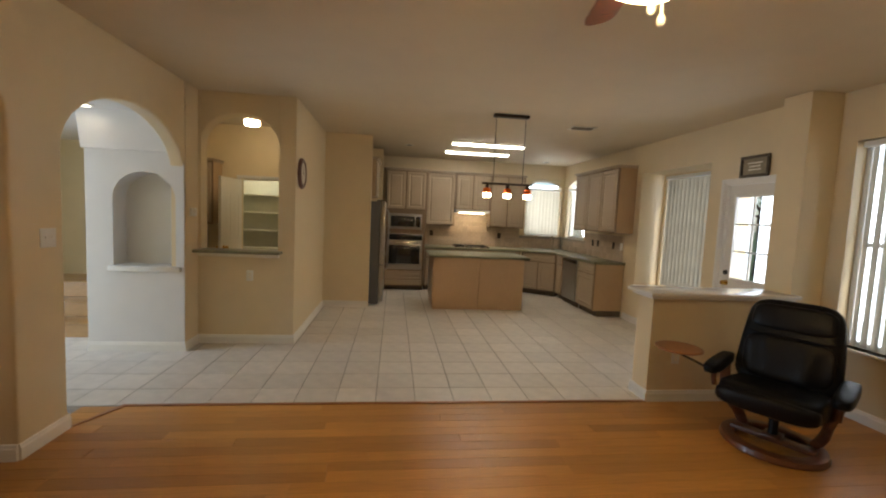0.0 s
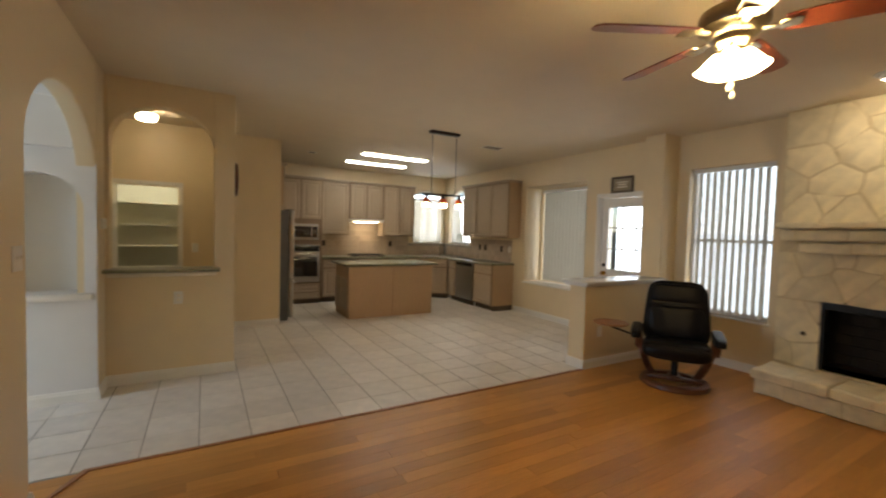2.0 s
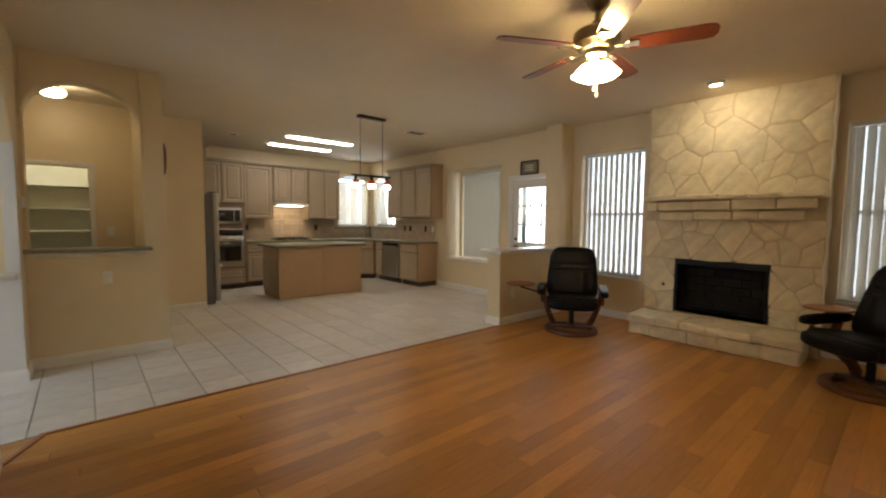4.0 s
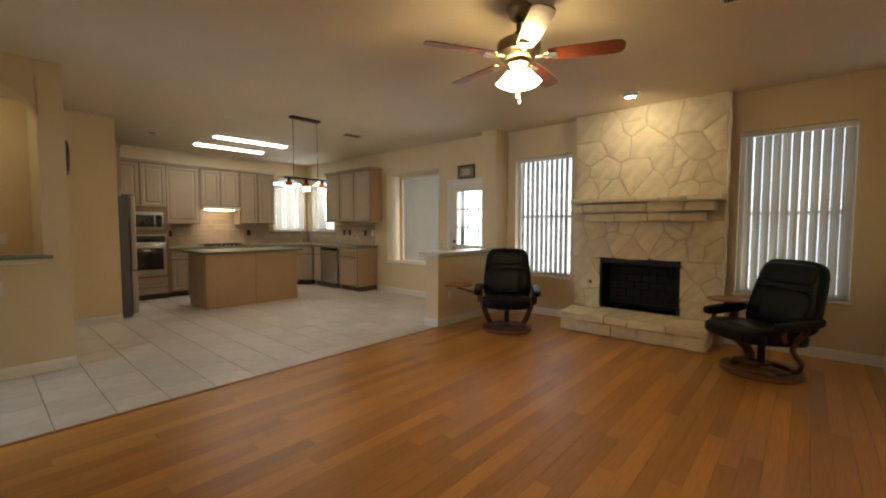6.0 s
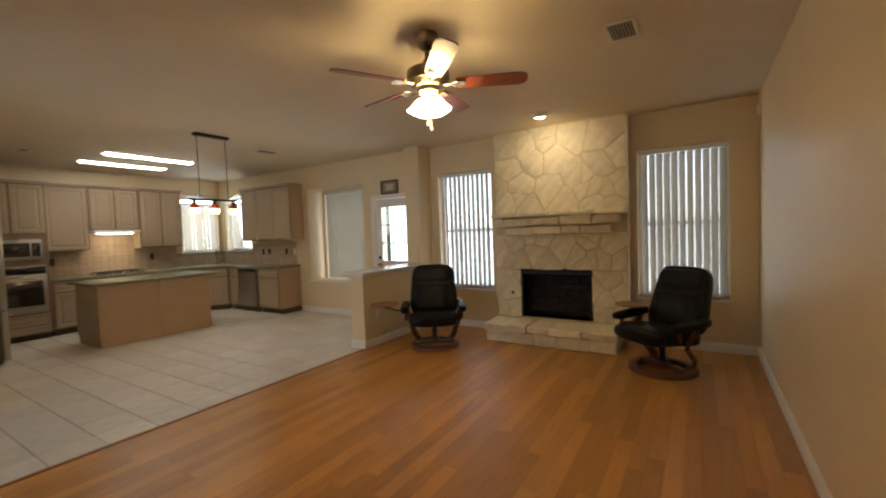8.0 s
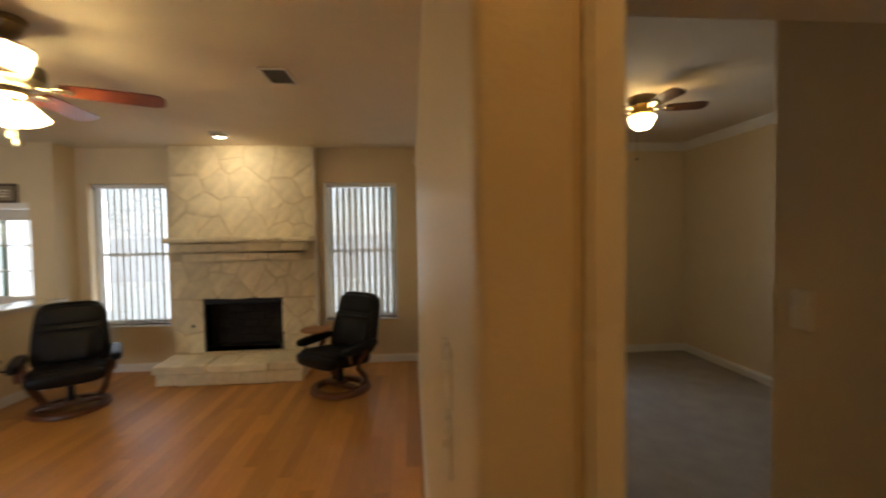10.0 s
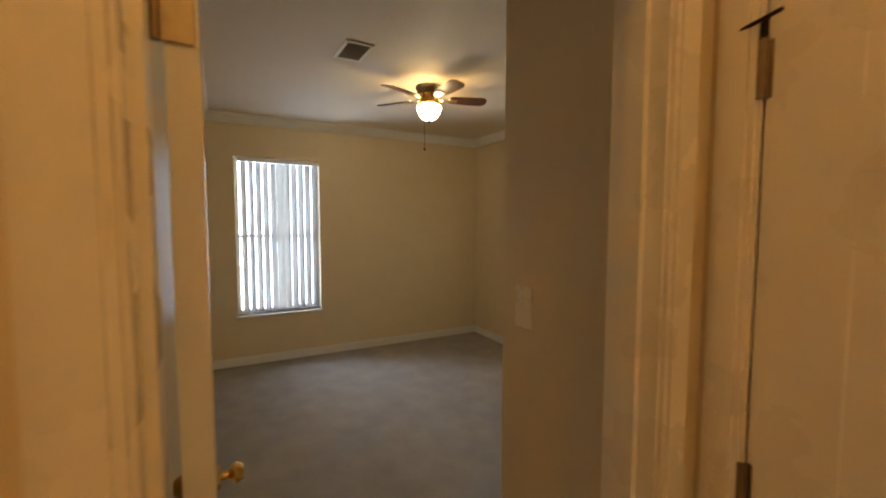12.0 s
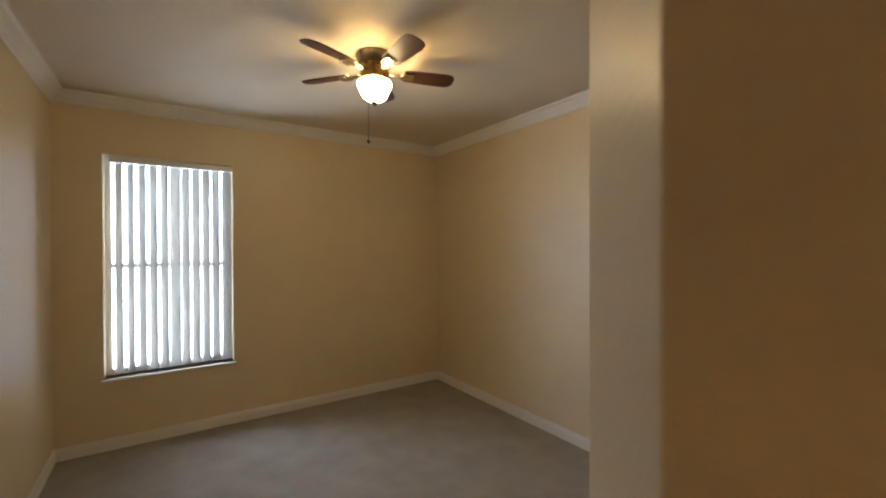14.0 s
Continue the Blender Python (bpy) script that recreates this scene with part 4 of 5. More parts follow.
# ---- recliners ----
def pillow(w, d, h, e=0.35, taper=0.0, bend=0.0, seg=28, rows=14):
    """A soft squarish cushion, centred, of full size w x d x h; taper narrows it towards +z."""
    bm = bmesh.new()

    def sp(c, p):
        return math.copysign(abs(c) ** p, c)
    rings = []
    for j in range(rows + 1):
        v = -math.pi / 2 + math.pi * j / rows
        cv, sv = sp(math.cos(v), e), sp(math.sin(v), e)
        ring = []
        for i in range(seg):
            u = 2 * math.pi * i / seg
            z = h / 2 * sv
            k = 1 - taper * (sv * 0.5 + 0.5)
            ring.append((w / 2 * k * cv * sp(math.cos(u), e), d / 2 * cv * sp(math.sin(u), e) + bend * sv * sv, z))
        rings.append(ring)
    grid = [[bm.verts.new(p) for p in ring] for ring in rings[1:-1]]
    a, b = bm.verts.new(rings[0][0]), bm.verts.new(rings[-1][0])
    a.co, b.co = (0, bend, -h / 2), (0, bend, h / 2)
    for p, q in zip(grid, grid[1:]):
        for i in range(seg):
            bm.faces.new((p[i], p[(i + 1) % seg], q[(i + 1) % seg], q[i]))
    for i in range(seg):
        bm.faces.new((a, grid[0][(i + 1) % seg], grid[0][i]))
        bm.faces.new((b, grid[-1][i], grid[-1][(i + 1) % seg]))
    return bm


def recliner(label, at, rz, table_side, table_at):
    """A leather swivel recliner on a bent-wood ring base. It faces local -y."""
    t = thing("recliner", label, "recliner", at, rz, "leather recliners")
    n = 40
    ring = bmesh.new()
    loops = []
    for i in range(n):
        a = 2 * math.pi * i / n
        c, s = math.cos(a), math.sin(a)
        loops.append([ring.verts.new((c * rr, s * rr, z)) for rr, z in ((0.315, 0.0), (0.32, 0.012), (0.31, 0.042), (0.295, 0.048), (0.235, 0.048), (0.225, 0.038), (0.225, 0.0))])
    for i in range(n):
        p, q = loops[i], loops[(i + 1) % n]
        for k in range(7):
            ring.faces.new((p[k], p[(k + 1) % 7], q[(k + 1) % 7], q[k]))
    part("base_ring", ring, M["chair_wood"], t, "round bent-wood base ring")
    part("crossbar", absorb(rbox(-0.25, 0.25, -0.05, 0.05, 0.035, 0.07, 0.012), rbox(-0.06, 0.06, -0.07, 0.07, 0.06, 0.09, 0.02)), M["chair_wood"], t)
    part("swivel_post", lathe([(0.035, 0.08), (0.03, 0.12), (0.03, 0.26), (0.10, 0.275), (0.11, 0.30)], 18), M["black_metal"], t, "black steel swivel post")
    for s in (-1, 1):
        leg = [(s * 0.20, 0.10, 0.045), (s * 0.235, 0.14, 0.085), (s * 0.262, 0.12, 0.15), (s * 0.278, 0.04, 0.22), (s * 0.29, -0.02, 0.28), (s * 0.315, -0.02, 0.36), (s * 0.335, 0.03, 0.42), (s * 0.345, 0.07, 0.485)]
        part("side_frame", tube(leg, [0.036, 0.042, 0.042, 0.041, 0.040, 0.038, 0.036, 0.032], 10, None, 0.5), M["chair_wood"], t, "curved reddish wood side frame")
        part("arm_support", tube([(s * 0.345, -0.16, 0.37), (s * 0.35, -0.18, 0.43), (s * 0.35, -0.15, 0.49)], 0.018, 8), M["chair_wood"], t)
        arm = pillow(0.105, 0.46, 0.085, 0.5)
        arm.transform(pose(s * 0.36, -0.04, 0.515, 4, 0, 0))
        part("armrest", arm, M["leather"], t, "padded black leather armrest")
    seat = pillow(0.60, 0.60, 0.165, 0.42)
    seat.transform(pose(0, -0.06, 0.375, -6, 0, 0))
    cushion = part("seat", seat, M["leather"], t, "padded black leather seat")
    roll = pillow(0.58, 0.17, 0.145, 0.6)
    roll.transform(pose(0, -0.30, 0.385, 0, 0, 0))
    part("seat_roll", roll, M["leather"], cushion)
    back = pillow(0.66, 0.145, 0.67, 0.38, 0.16)
    back.transform(pose(0, 0.255, 0.69, -17, 0, 0))
    backrest = part("backrest", back, M["leather"], t, "tall padded black leather backrest")
    lum = pillow(0.54, 0.09, 0.34, 0.5, seg=56, rows=24)
    for v in lum.verts:
        # creases worn into the lower cushion, running mostly up and down
        if v.co.y < 0:
            v.co.y += 0.016 * noise.noise((v.co.x * 13 + at[0], v.co.z * 4, at[1]))
    lum.transform(pose(0, 0.168, 0.60, -15, 0, 0))
    part("lumbar_cushion", lum, M["leather"], backrest)
    head = pillow(0.53, 0.10, 0.20, 0.42, 0.08)
    head.transform(pose(0, 0.276, 0.885, -15, 0, 0))
    part("head_cushion", head, M["leather"], backrest)
    part("seam", tube([(-0.25, 0.188, 0.772), (-0.12, 0.17, 0.757), (0, 0.166, 0.753), (0.12, 0.17, 0.757), (0.25, 0.188, 0.772)], 0.005, 6), M["leather"], backrest)
    s = table_side
    tab = part("swing_table", lathe([(0.0, 0.0), (0.16, 0.0), (0.172, 0.006), (0.172, 0.014), (0.165, 0.020), (0.0, 0.020)], 32), M["table_wood"], t, "round wooden swing table")
    tab.location = table_at
    part("table_arm", tube([(s * 0.36, -0.16, 0.48), (s * 0.42, -0.2, 0.50), tuple(Vector(tab.location) + Vector((0, 0, -0.03))), tuple(Vector(tab.location) + Vector((0, 0, 0.002)))], 0.010, 8), M["black_metal"], t)
    return t


recliner("black leather swivel recliner with wooden swing table beside low wall", (2.62, 2.58, 0), -58, -1, (-0.60, -0.20, 0.575))
recliner("black leather swivel recliner turned towards the stone hearth", (2.83, 0.0, 0), -128, -1, (-0.40, 0.02, 0.585))


# ---- ceiling fans ----
def fan(label, at, blades, radius, mats, z_top, down, shade):
    """A five-blade ceiling fan; at is the spot on the ceiling, local z runs down from it."""
    t = thing("ceiling_fan", label, "ceiling fan", at)
    metal = mats[0]
    if down:
        part("canopy", lathe([(0.0, 0.0), (0.078, 0.0), (0.086, -0.008), (0.084, -0.022), (0.074, -0.03), (0.07, -0.05), (0.056, -0.078), (0.036, -0.098), (0.016, -0.108)], 28), metal, t, "antique pewter ceiling canopy")
        part("downrod", tube([(0, 0, -0.09), (0, 0, -0.215)], 0.016, 12), metal, t)
        part("collar", lathe([(0.017, -0.165), (0.03, -0.17), (0.034, -0.19), (0.026, -0.205), (0.017, -0.21)], 20), metal, t)
        z = -0.205
        part("motor_housing", lathe([(0.02, z), (0.06, z - 0.006), (0.112, z - 0.018), (0.128, z - 0.030), (0.140, z - 0.036), (0.144, z - 0.05), (0.144, z - 0.098), (0.140, z - 0.108), (0.126, z - 0.116), (0.112, z - 0.138), (0.085, z - 0.15), (0.0, z - 0.155)], 36), metal, t, "antique pewter motor housing")
        zb = z - 0.145
        part("light_kit", lathe([(0.0, zb), (0.075, zb - 0.012), (0.078, zb - 0.035), (0.05, zb - 0.055), (0.045, zb - 0.085), (0.0, zb - 0.095)], 28), M["pale_brass"], t, "polished brass light kit")
    else:
        part("canopy", lathe([(0.0, 0.0), (0.115, 0.0), (0.12, -0.02), (0.105, -0.055), (0.10, -0.075)], 32), metal, t, "antique brass hugger canopy")
        part("motor_housing", lathe([(0.10, -0.075), (0.09, -0.10), (0.092, -0.14), (0.075, -0.165), (0.0, -0.165)], 32), M["brass"], t, "brass motor housing")
        zb = -0.125
    for a in blades:
        ca = pose(0, 0, zb + 0.012, 0, 0, a)
        iron = rbox(0.075, 0.22, -0.018, 0.018, -0.006, 0.004, 0.003, 1)
        absorb(iron, rbox(0.17, 0.25, -0.045, 0.045, -0.004, 0.003, 0.003, 1))
        iron.transform(ca)
        outl = [(0.19, -0.052), (0.30, -0.062), (radius - 0.06, -0.068), (radius - 0.02, -0.058), (radius, -0.03), (radius, 0.03), (radius - 0.02, 0.058), (radius - 0.06, 0.068), (0.30, 0.062), (0.19, 0.052)]
        bl = prism(outl, "z", 0.004, 0.011)
        bl.transform(ca @ pose(0, 0, 0, -13, 0, 0))
        blade = part("blade", bl, mats[1], t)
        part("blade_iron", iron, M["pale_brass"], blade, "brass blade bracket")
    if shade == "tulips":
        for k in range(4):
            a = k * 90 + 20
            sh = lathe([(0.022, 0.0), (0.030, -0.012), (0.042, -0.04), (0.054, -0.07), (0.070, -0.100), (0.066, -0.099), (0.050, -0.07), (0.038, -0.04), (0.025, -0.012)], 20)
            sh.transform(pose(0, 0, zb - 0.075, 0, 0, a) @ pose(0.050, 0, 0.0, 0, -21, 0))
            part("shade", sh, M["fan_shade"], t, "lit frosted glass tulip shade")
        for dx, ln in ((-0.015, 0.22), (0.02, 0.25)):
            ch = tube([(dx, 0.0, zb - 0.08), (dx, 0.0, zb - ln)], 0.0022, 6)
            absorb(ch, lathe([(0.0, 0.0), (0.008, -0.006), (0.011, -0.02), (0.007, -0.034), (0.0, -0.038)], 12, None, (dx, 0.0, zb - ln)))
            part("pull_chain", ch, M["white_plastic"], t)
    else:
        part("shade", lathe([(0.104, zb - 0.045), (0.108, zb - 0.06), (0.098, zb - 0.085), (0.092, zb - 0.10), (0.075, zb - 0.135), (0.045, zb - 0.158), (0.0, zb - 0.168)], 32), M["bed_shade"], t, "lit alabaster glass bowl")
        part("finial", lathe([(0.0, zb - 0.162), (0.018, zb - 0.166), (0.016, zb - 0.18), (0.006, zb - 0.188), (0.0, zb - 0.196)], 16), M["bronze"], t)
        ch = tube([(0.03, 0.03, zb - 0.15), (0.03, 0.03, zb - 0.40)], 0.0016, 6)
        absorb(ch, lathe([(0.0, 0.0), (0.008, -0.006), (0.009, -0.018), (0.0, -0.026)], 12, None, (0.03, 0.03, zb - 0.40)))
        part("pull_chain", ch, M["bronze"], t)
    return t


fan("cherry-bladed ceiling fan with four lit frosted shades and pewter motor", (0.60, 1.22, CEIL), [151, 79, 7, -65, -137], 0.66, (M["pewter"], M["blade"]), CEIL, True, "tulips")
fan("brass hugger ceiling fan with dark blades and lit alabaster bowl", (1.87, -2.85, BCEIL), [-35, 37, 109, 181, 253], 0.52, (M["pewter"], M["blade_dark"]), BCEIL, False, "bowl")


# ---- ceiling fittings ----
def vent(label, at, w, d, rz, slats=7):
    t = thing("ceiling_vent", label, "vent", at, rz)
    # Near-black sheet stands in for the shade of the duct behind the slats.
    part("backing", box(bmesh.new(), -w / 2 + 0.02, w / 2 - 0.02, -d / 2 + 0.02, d / 2 - 0.02, -0.004, -0.001), M["dark_gap"], t, smooth=False)
    bm = bmesh.new()
    for a, b, c, e in ((-w / 2, w / 2, -d / 2, -d / 2 + 0.025), (-w / 2, w / 2, d / 2 - 0.025, d / 2), (-w / 2, -w / 2 + 0.025, -d / 2 + 0.025, d / 2 - 0.025), (w / 2 - 0.025, w / 2, -d / 2 + 0.025, d / 2 - 0.025)):
        absorb(bm, rbox(a, b, c, e, -0.012, 0.0, 0.004, 1))
    part("frame", bm, M["vent"], t)
    for i in range(slats):
        y = -d / 2 + 0.03 + (d - 0.06) * (i + 0.5) / slats
        bm = box(bmesh.new(), -w / 2 + 0.025, w / 2 - 0.025, -0.008, 0.008, -0.001, 0.001)
        bm.transform(pose(0, y, -0.008, 40, 0, 0))
        part("slat", bm, M["vent_slat"], t)
    return t


vent("cream metal air vent in the living room ceiling", (1.32, 0.11, CEIL), 0.30, 0.2, 0)
vent("cream metal air vent in the bedroom ceiling", (1.43, -2.05, BCEIL), 0.2, 0.32, 90, 9)
vent("cream metal air vent in the kitchen ceiling", (2.25, 5.3, CEIL), 0.33, 0.2, 0)
t = thing("eyeball_light", "lit eyeball downlight that washes the stone chimney", "downlight", (2.97, 1.24, CEIL))
bm = lathe([(0.105, 0.0), (0.107, -0.008), (0.082, -0.014), (0.078, 0.0)], 30)
part("trim_ring", bm, M["white_plastic"], t)
b2 = lathe([(0.074, 0.02), (0.074, -0.018), (0.062, -0.04), (0.058, -0.038), (0.055, 0.0)], 28)
b2.transform(pose(0, 0, 0, 0, -8, 0))
part("eyeball", b2, M["white_plastic"], t)
b2 = lathe([(0.0, -0.030), (0.055, -0.030), (0.055, -0.026), (0.0, -0.026)], 24)
b2.transform(pose(0, 0, -0.012, 0, 0, 0))
part("lamp_face", b2, M["spot_face"], t, "glowing lamp face")
t = thing("passage_downlight", "lit recessed downlight in the arched passage", "downlight", (-3.07, 4.30, 2.43))
part("trim_ring", lathe([(0.09, 0.0), (0.092, -0.008), (0.07, -0.012), (0.066, 0.0)], 28), M["white_plastic"], t)
part("lamp_face", lathe([(0.0, -0.006), (0.066, -0.006), (0.066, -0.002), (0.0, -0.002)], 24), M["passage_face"], t)
for x, y in ((0.06, 7.5), (3.0, 8.6)):
    t = thing("recessed_can", "unlit recessed can light in the kitchen ceiling", "downlight", (x, y, CEIL))
    part("trim_ring", lathe([(0.085, 0.0), (0.087, -0.007), (0.066, -0.010), (0.062, 0.0)], 26), M["vent"], t)
    # Flat near-black disc stands in for the shade up inside the can.
    part("reflector", lathe([(0.0, -0.002), (0.062, -0.003), (0.062, -0.001)], 24), M["dark_gap"], t)
for y in (6.93, 7.86):
    t = thing("fluorescent_light", "long lit fluorescent ceiling light with a frosted diffuser", "ceiling light", (1.37, y, CEIL), group="kitchen fluorescent lights")
    part("housing", rbox(-0.62, 0.62, -0.09, 0.09, -0.022, 0.0, 0.006, 1), M["white_plastic"], t)
    part("diffuser", rbox(-0.60, 0.60, -0.065, 0.065, -0.042, -0.02, 0.012, 3), M["tube_light"], t, "glowing frosted diffuser")

# Out of view; added to account for the warm light on these walls.
t = thing("flush_light", "unseen lit flush ceiling light in the vestibule", "ceiling light", (-1.9, -1.3, CEIL))
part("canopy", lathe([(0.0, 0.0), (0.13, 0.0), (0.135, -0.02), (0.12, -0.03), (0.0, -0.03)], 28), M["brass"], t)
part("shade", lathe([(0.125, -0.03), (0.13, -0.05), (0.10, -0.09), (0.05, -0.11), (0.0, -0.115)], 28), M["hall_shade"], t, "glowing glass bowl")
# pendant over the nook
t = thing("pendant_light", "bronze bar pendant with three lit amber glass shades", "pendant light", (1.185, 4.91, CEIL))
part("canopy", rbox(-0.215, 0.215, -0.045, 0.045, -0.035, 0.0, 0.01), M["bronze"], t)
for x in (-0.18, 0.18):
    part("cable", tube([(x, 0, -0.03), (x, 0, -0.80)], 0.004, 6), M["bronze"], t)
part("bar", rbox(-0.315, 0.315, -0.012, 0.012, -0.83, -0.805, 0.006), M["bronze"], t)
for x in (-0.25, 0.0, 0.25):
    part("socket", lathe([(0.0, -0.825), (0.022, -0.83), (0.024, -0.865), (0.03, -0.875)], 16, None, (x, 0, 0)), M["bronze"], t)
    upper = part("shade", lathe([(0.03, -0.872), (0.047, -0.88), (0.047, -0.935), (0.044, -0.935), (0.044, -0.884), (0.0, -0.878)], 20, None, (x, 0, 0)), M["amber"], t, "amber art glass shade")
    part("lower_shade", lathe([(0.047, -0.936), (0.047, -0.975), (0.042, -0.982), (0.0, -0.985)], 20, None, (x, 0, 0)), M["amber_glow"], upper, "glowing frosted glass")


# ---- kitchen ----
def cabinet(name, label, at, rz, w, d, h, fronts, toe=0.0, crown_top=False, side=None, group="kitchen cabinets"):
    """A cabinet box with its front plane at local y = 0 (looking to -y). fronts: (x0, x1, z0, z1) doors and drawers."""
    t = thing(name, label, "cabinet", at, rz, group)
    bm = box(bmesh.new(), 0, w, 0.022, d, toe, h)
    if toe:
        part("toe_kick", box(bmesh.new(), 0.01, w - 0.01, 0.09, d, 0, toe), M["toekick"], t, smooth=False)
    part("body", bm, side or M["cabinet"], t, smooth=False)
    part("face_frame", box(bmesh.new(), 0, w, 0.019, 0.0215, toe, h), M["cabinet_gap_shade"], t, smooth=False)
    for x0, x1, z0, z1 in fronts:
        x0, x1 = x0 + 0.009, x1 - 0.009
        b = raised_door(x1 - x0, z1 - z0, 0.018, 0.05 if z1 - z0 > 0.3 else 0.028)
        ob = part("door" if z1 - z0 > 0.3 else "drawer_front", b, M["cabinet"], t, smooth=False)
        ob.location = (x0, 0, z0)
    if crown_top:
        c = rbox(-0.012, w + 0.012, -0.018, d, h, h + 0.022, 0.006, 1)
        absorb(c, rbox(-0.026, w + 0.026, -0.034, d, h + 0.022, h + 0.045, 0.008, 1))
        part("cornice", c, M["cabinet"], t)
    return t


BY = 9.05 - 0.615   # front of the back run
# tall oven cabinet
w = 0.82
T = cabinet("oven_cabinet", "tall pickled-oak cabinet that houses microwave and oven", (-0.345, 8.39, 0), 0, w, 0.655, 2.42, [(0.015, 0.405, 1.66, 2.40), (0.415, 0.805, 1.66, 2.40), (0.03, 0.79, 0.23, 0.40), (0.03, 0.79, 0.11, 0.215)], 0.09, True)


def appliance_front(t, x0, x1, z0, z1, glass):
    bm = rbox(x0, x1, -0.02, 0.018, z0, z1, 0.008)
    fascia = part("fascia", bm, M["steel"], t, "brushed stainless steel fascia")
    part("glass", rbox(glass[0], glass[1], -0.026, -0.019, glass[2], glass[3], 0.004), M["black_glass"], fascia, "black glass")


mw = thing("microwave", "built-in stainless steel microwave with black glass", "microwave", (-0.345, 8.39, 0))
appliance_front(mw, 0.08, 0.74, 1.25, 1.56, (0.12, 0.60, 1.30, 1.51))
part("control_panel", rbox(0.615, 0.715, -0.026, -0.019, 1.30, 1.51, 0.003), M["black_glass"], mw)
ov = thing("wall_oven", "built-in stainless steel wall oven with black glass door", "oven", (-0.345, 8.39, 0))
appliance_front(ov, 0.05, 0.77, 0.43, 1.16, (0.10, 0.72, 0.545, 0.925))
part("control_panel", rbox(0.06, 0.76, -0.027, -0.019, 1.03, 1.145, 0.004), M["black_glass"], ov)
part("handle", tube([(0.10, -0.02, 0.985), (0.10, -0.06, 0.985), (0.72, -0.06, 0.985), (0.72, -0.02, 0.985)], 0.011, 10), M["chrome"], ov, "stainless bar handle")
part("vent_strip", rbox(0.06, 0.76, -0.025, -0.019, 0.445, 0.50, 0.003), M["steel"], ov)
UY = 9.05 - 0.335
cabinet("wall_cabinet", "pickled-oak wall cabinet with one wide raised-panel door", (0.495, UY, 1.35), 0, 0.615, 0.33, 1.09, [(0.015, 0.60, 0.02, 1.075)], 0, True)
cabinet("wall_cabinet", "short pickled-oak wall cabinet over the range hood", (1.115, UY, 1.70), 0, 0.755, 0.33, 0.74, [(0.015, 0.372, 0.02, 0.725), (0.383, 0.74, 0.02, 0.725)], 0, True)
cabinet("wall_cabinet", "pickled-oak wall cabinet beside the arched window", (1.875, UY, 1.35), 0, 0.755, 0.33, 1.09, [(0.015, 0.372, 0.02, 1.075), (0.383, 0.74, 0.02, 1.075)], 0, True)
t = thing("range_hood", "slim range hood with a lit lamp under the wall cabinet", "range hood", (1.115, UY, 1.62))
part("body", rbox(0.02, 0.735, -0.08, 0.32, 0.02, 0.078, 0.012), M["white_plastic"], t)
part("lamp", rbox(0.10, 0.62, -0.05, 0.03, 0.008, 0.022, 0.006), M["hood_light"], t, "glowing hood lamp")
# base cabinets on the back wall
for x0, x1, nd in ((0.49, 1.07, 1), (1.08, 1.89, 2), (1.90, 2.51, 1)):
    w = x1 - x0
    fr = [(0.015, w - 0.015, 0.70, 0.855)] + ([(0.015, w - 0.015, 0.12, 0.68)] if nd == 1 else [(0.015, w / 2 - 0.004, 0.12, 0.68), (w / 2 + 0.004, w - 0.015, 0.12, 0.68)])
    cabinet("base_cabinet", "pickled-oak base cabinet on the back wall", (x0, BY, 0), 0, w, 0.61, 0.87, fr, 0.1)
# diagonal corner sink cabinet
EX = NX - 0.52
p, q = Vector((2.53, BY)), Vector((EX, 7.98))
dw_ = (q - p).length
ang = math.degrees(math.atan2(q.y - p.y, q.x - p.x))
cabinet("corner_sink_cabinet", "diagonal pickled-oak sink cabinet with two doors", (p.x, p.y, 0), ang, dw_, 0.4, 0.87, [(0.02, dw_ - 0.02, 0.70, 0.855), (0.02, dw_ / 2 - 0.004, 0.12, 0.68), (dw_ / 2 + 0.004, dw_ - 0.02, 0.12, 0.68)], 0.1)
# base cabinets on the side wall look to -x: rz = -90 turns local x to -y, so they start at their far end
cabinet("base_cabinet", "narrow pickled-oak base cabinet beside the sink", (EX, 7.97, 0), -90, 0.31, 0.515, 0.87, [(0.015, 0.295, 0.70, 0.855), (0.015, 0.295, 0.12, 0.68)], 0.1)
cabinet("base_cabinet", "pickled-oak base cabinet at the end of the counter", (EX, 7.02, 0), -90, 0.64, 0.515, 0.87, [(0.015, 0.62, 0.70, 0.855), (0.015, 0.62, 0.12, 0.68)], 0.1, side=M["cabinet_side"])
t = thing("dishwasher", "stainless steel built-in dishwasher", "dishwasher", (EX, 7.65, 0), -90)
part("tub", box(bmesh.new(), 0.01, 0.61, 0.03, 0.51, 0.1, 0.865), M["black_metal"], t, smooth=False)
part("door", rbox(0.01, 0.61, -0.004, 0.03, 0.11, 0.862, 0.006), M["steel"], t)
part("control_strip", rbox(0.012, 0.608, -0.008, -0.003, 0.79, 0.858, 0.003), M["black_glass"], t)
part("kickplate", box(bmesh.new(), 0.01, 0.61, 0.06, 0.08, 0, 0.1), M["toekick"], t, smooth=False)
# counter top in one piece round the corner
ov_ = 0.025
pts = [(0.48, 9.05), (0.48, BY - ov_), (2.52, BY - ov_), (EX - ov_, 7.97), (EX - ov_, 6.36), (NX, 6.36), (NX, 9.05)]
bm = prism(pts, "z", 0.872, 0.912)
es = [e for e in bm.edges if all(v.co.z > 0.9 for v in e.verts) and len(e.link_faces) == 2 and e.calc_face_angle(0) > 1]
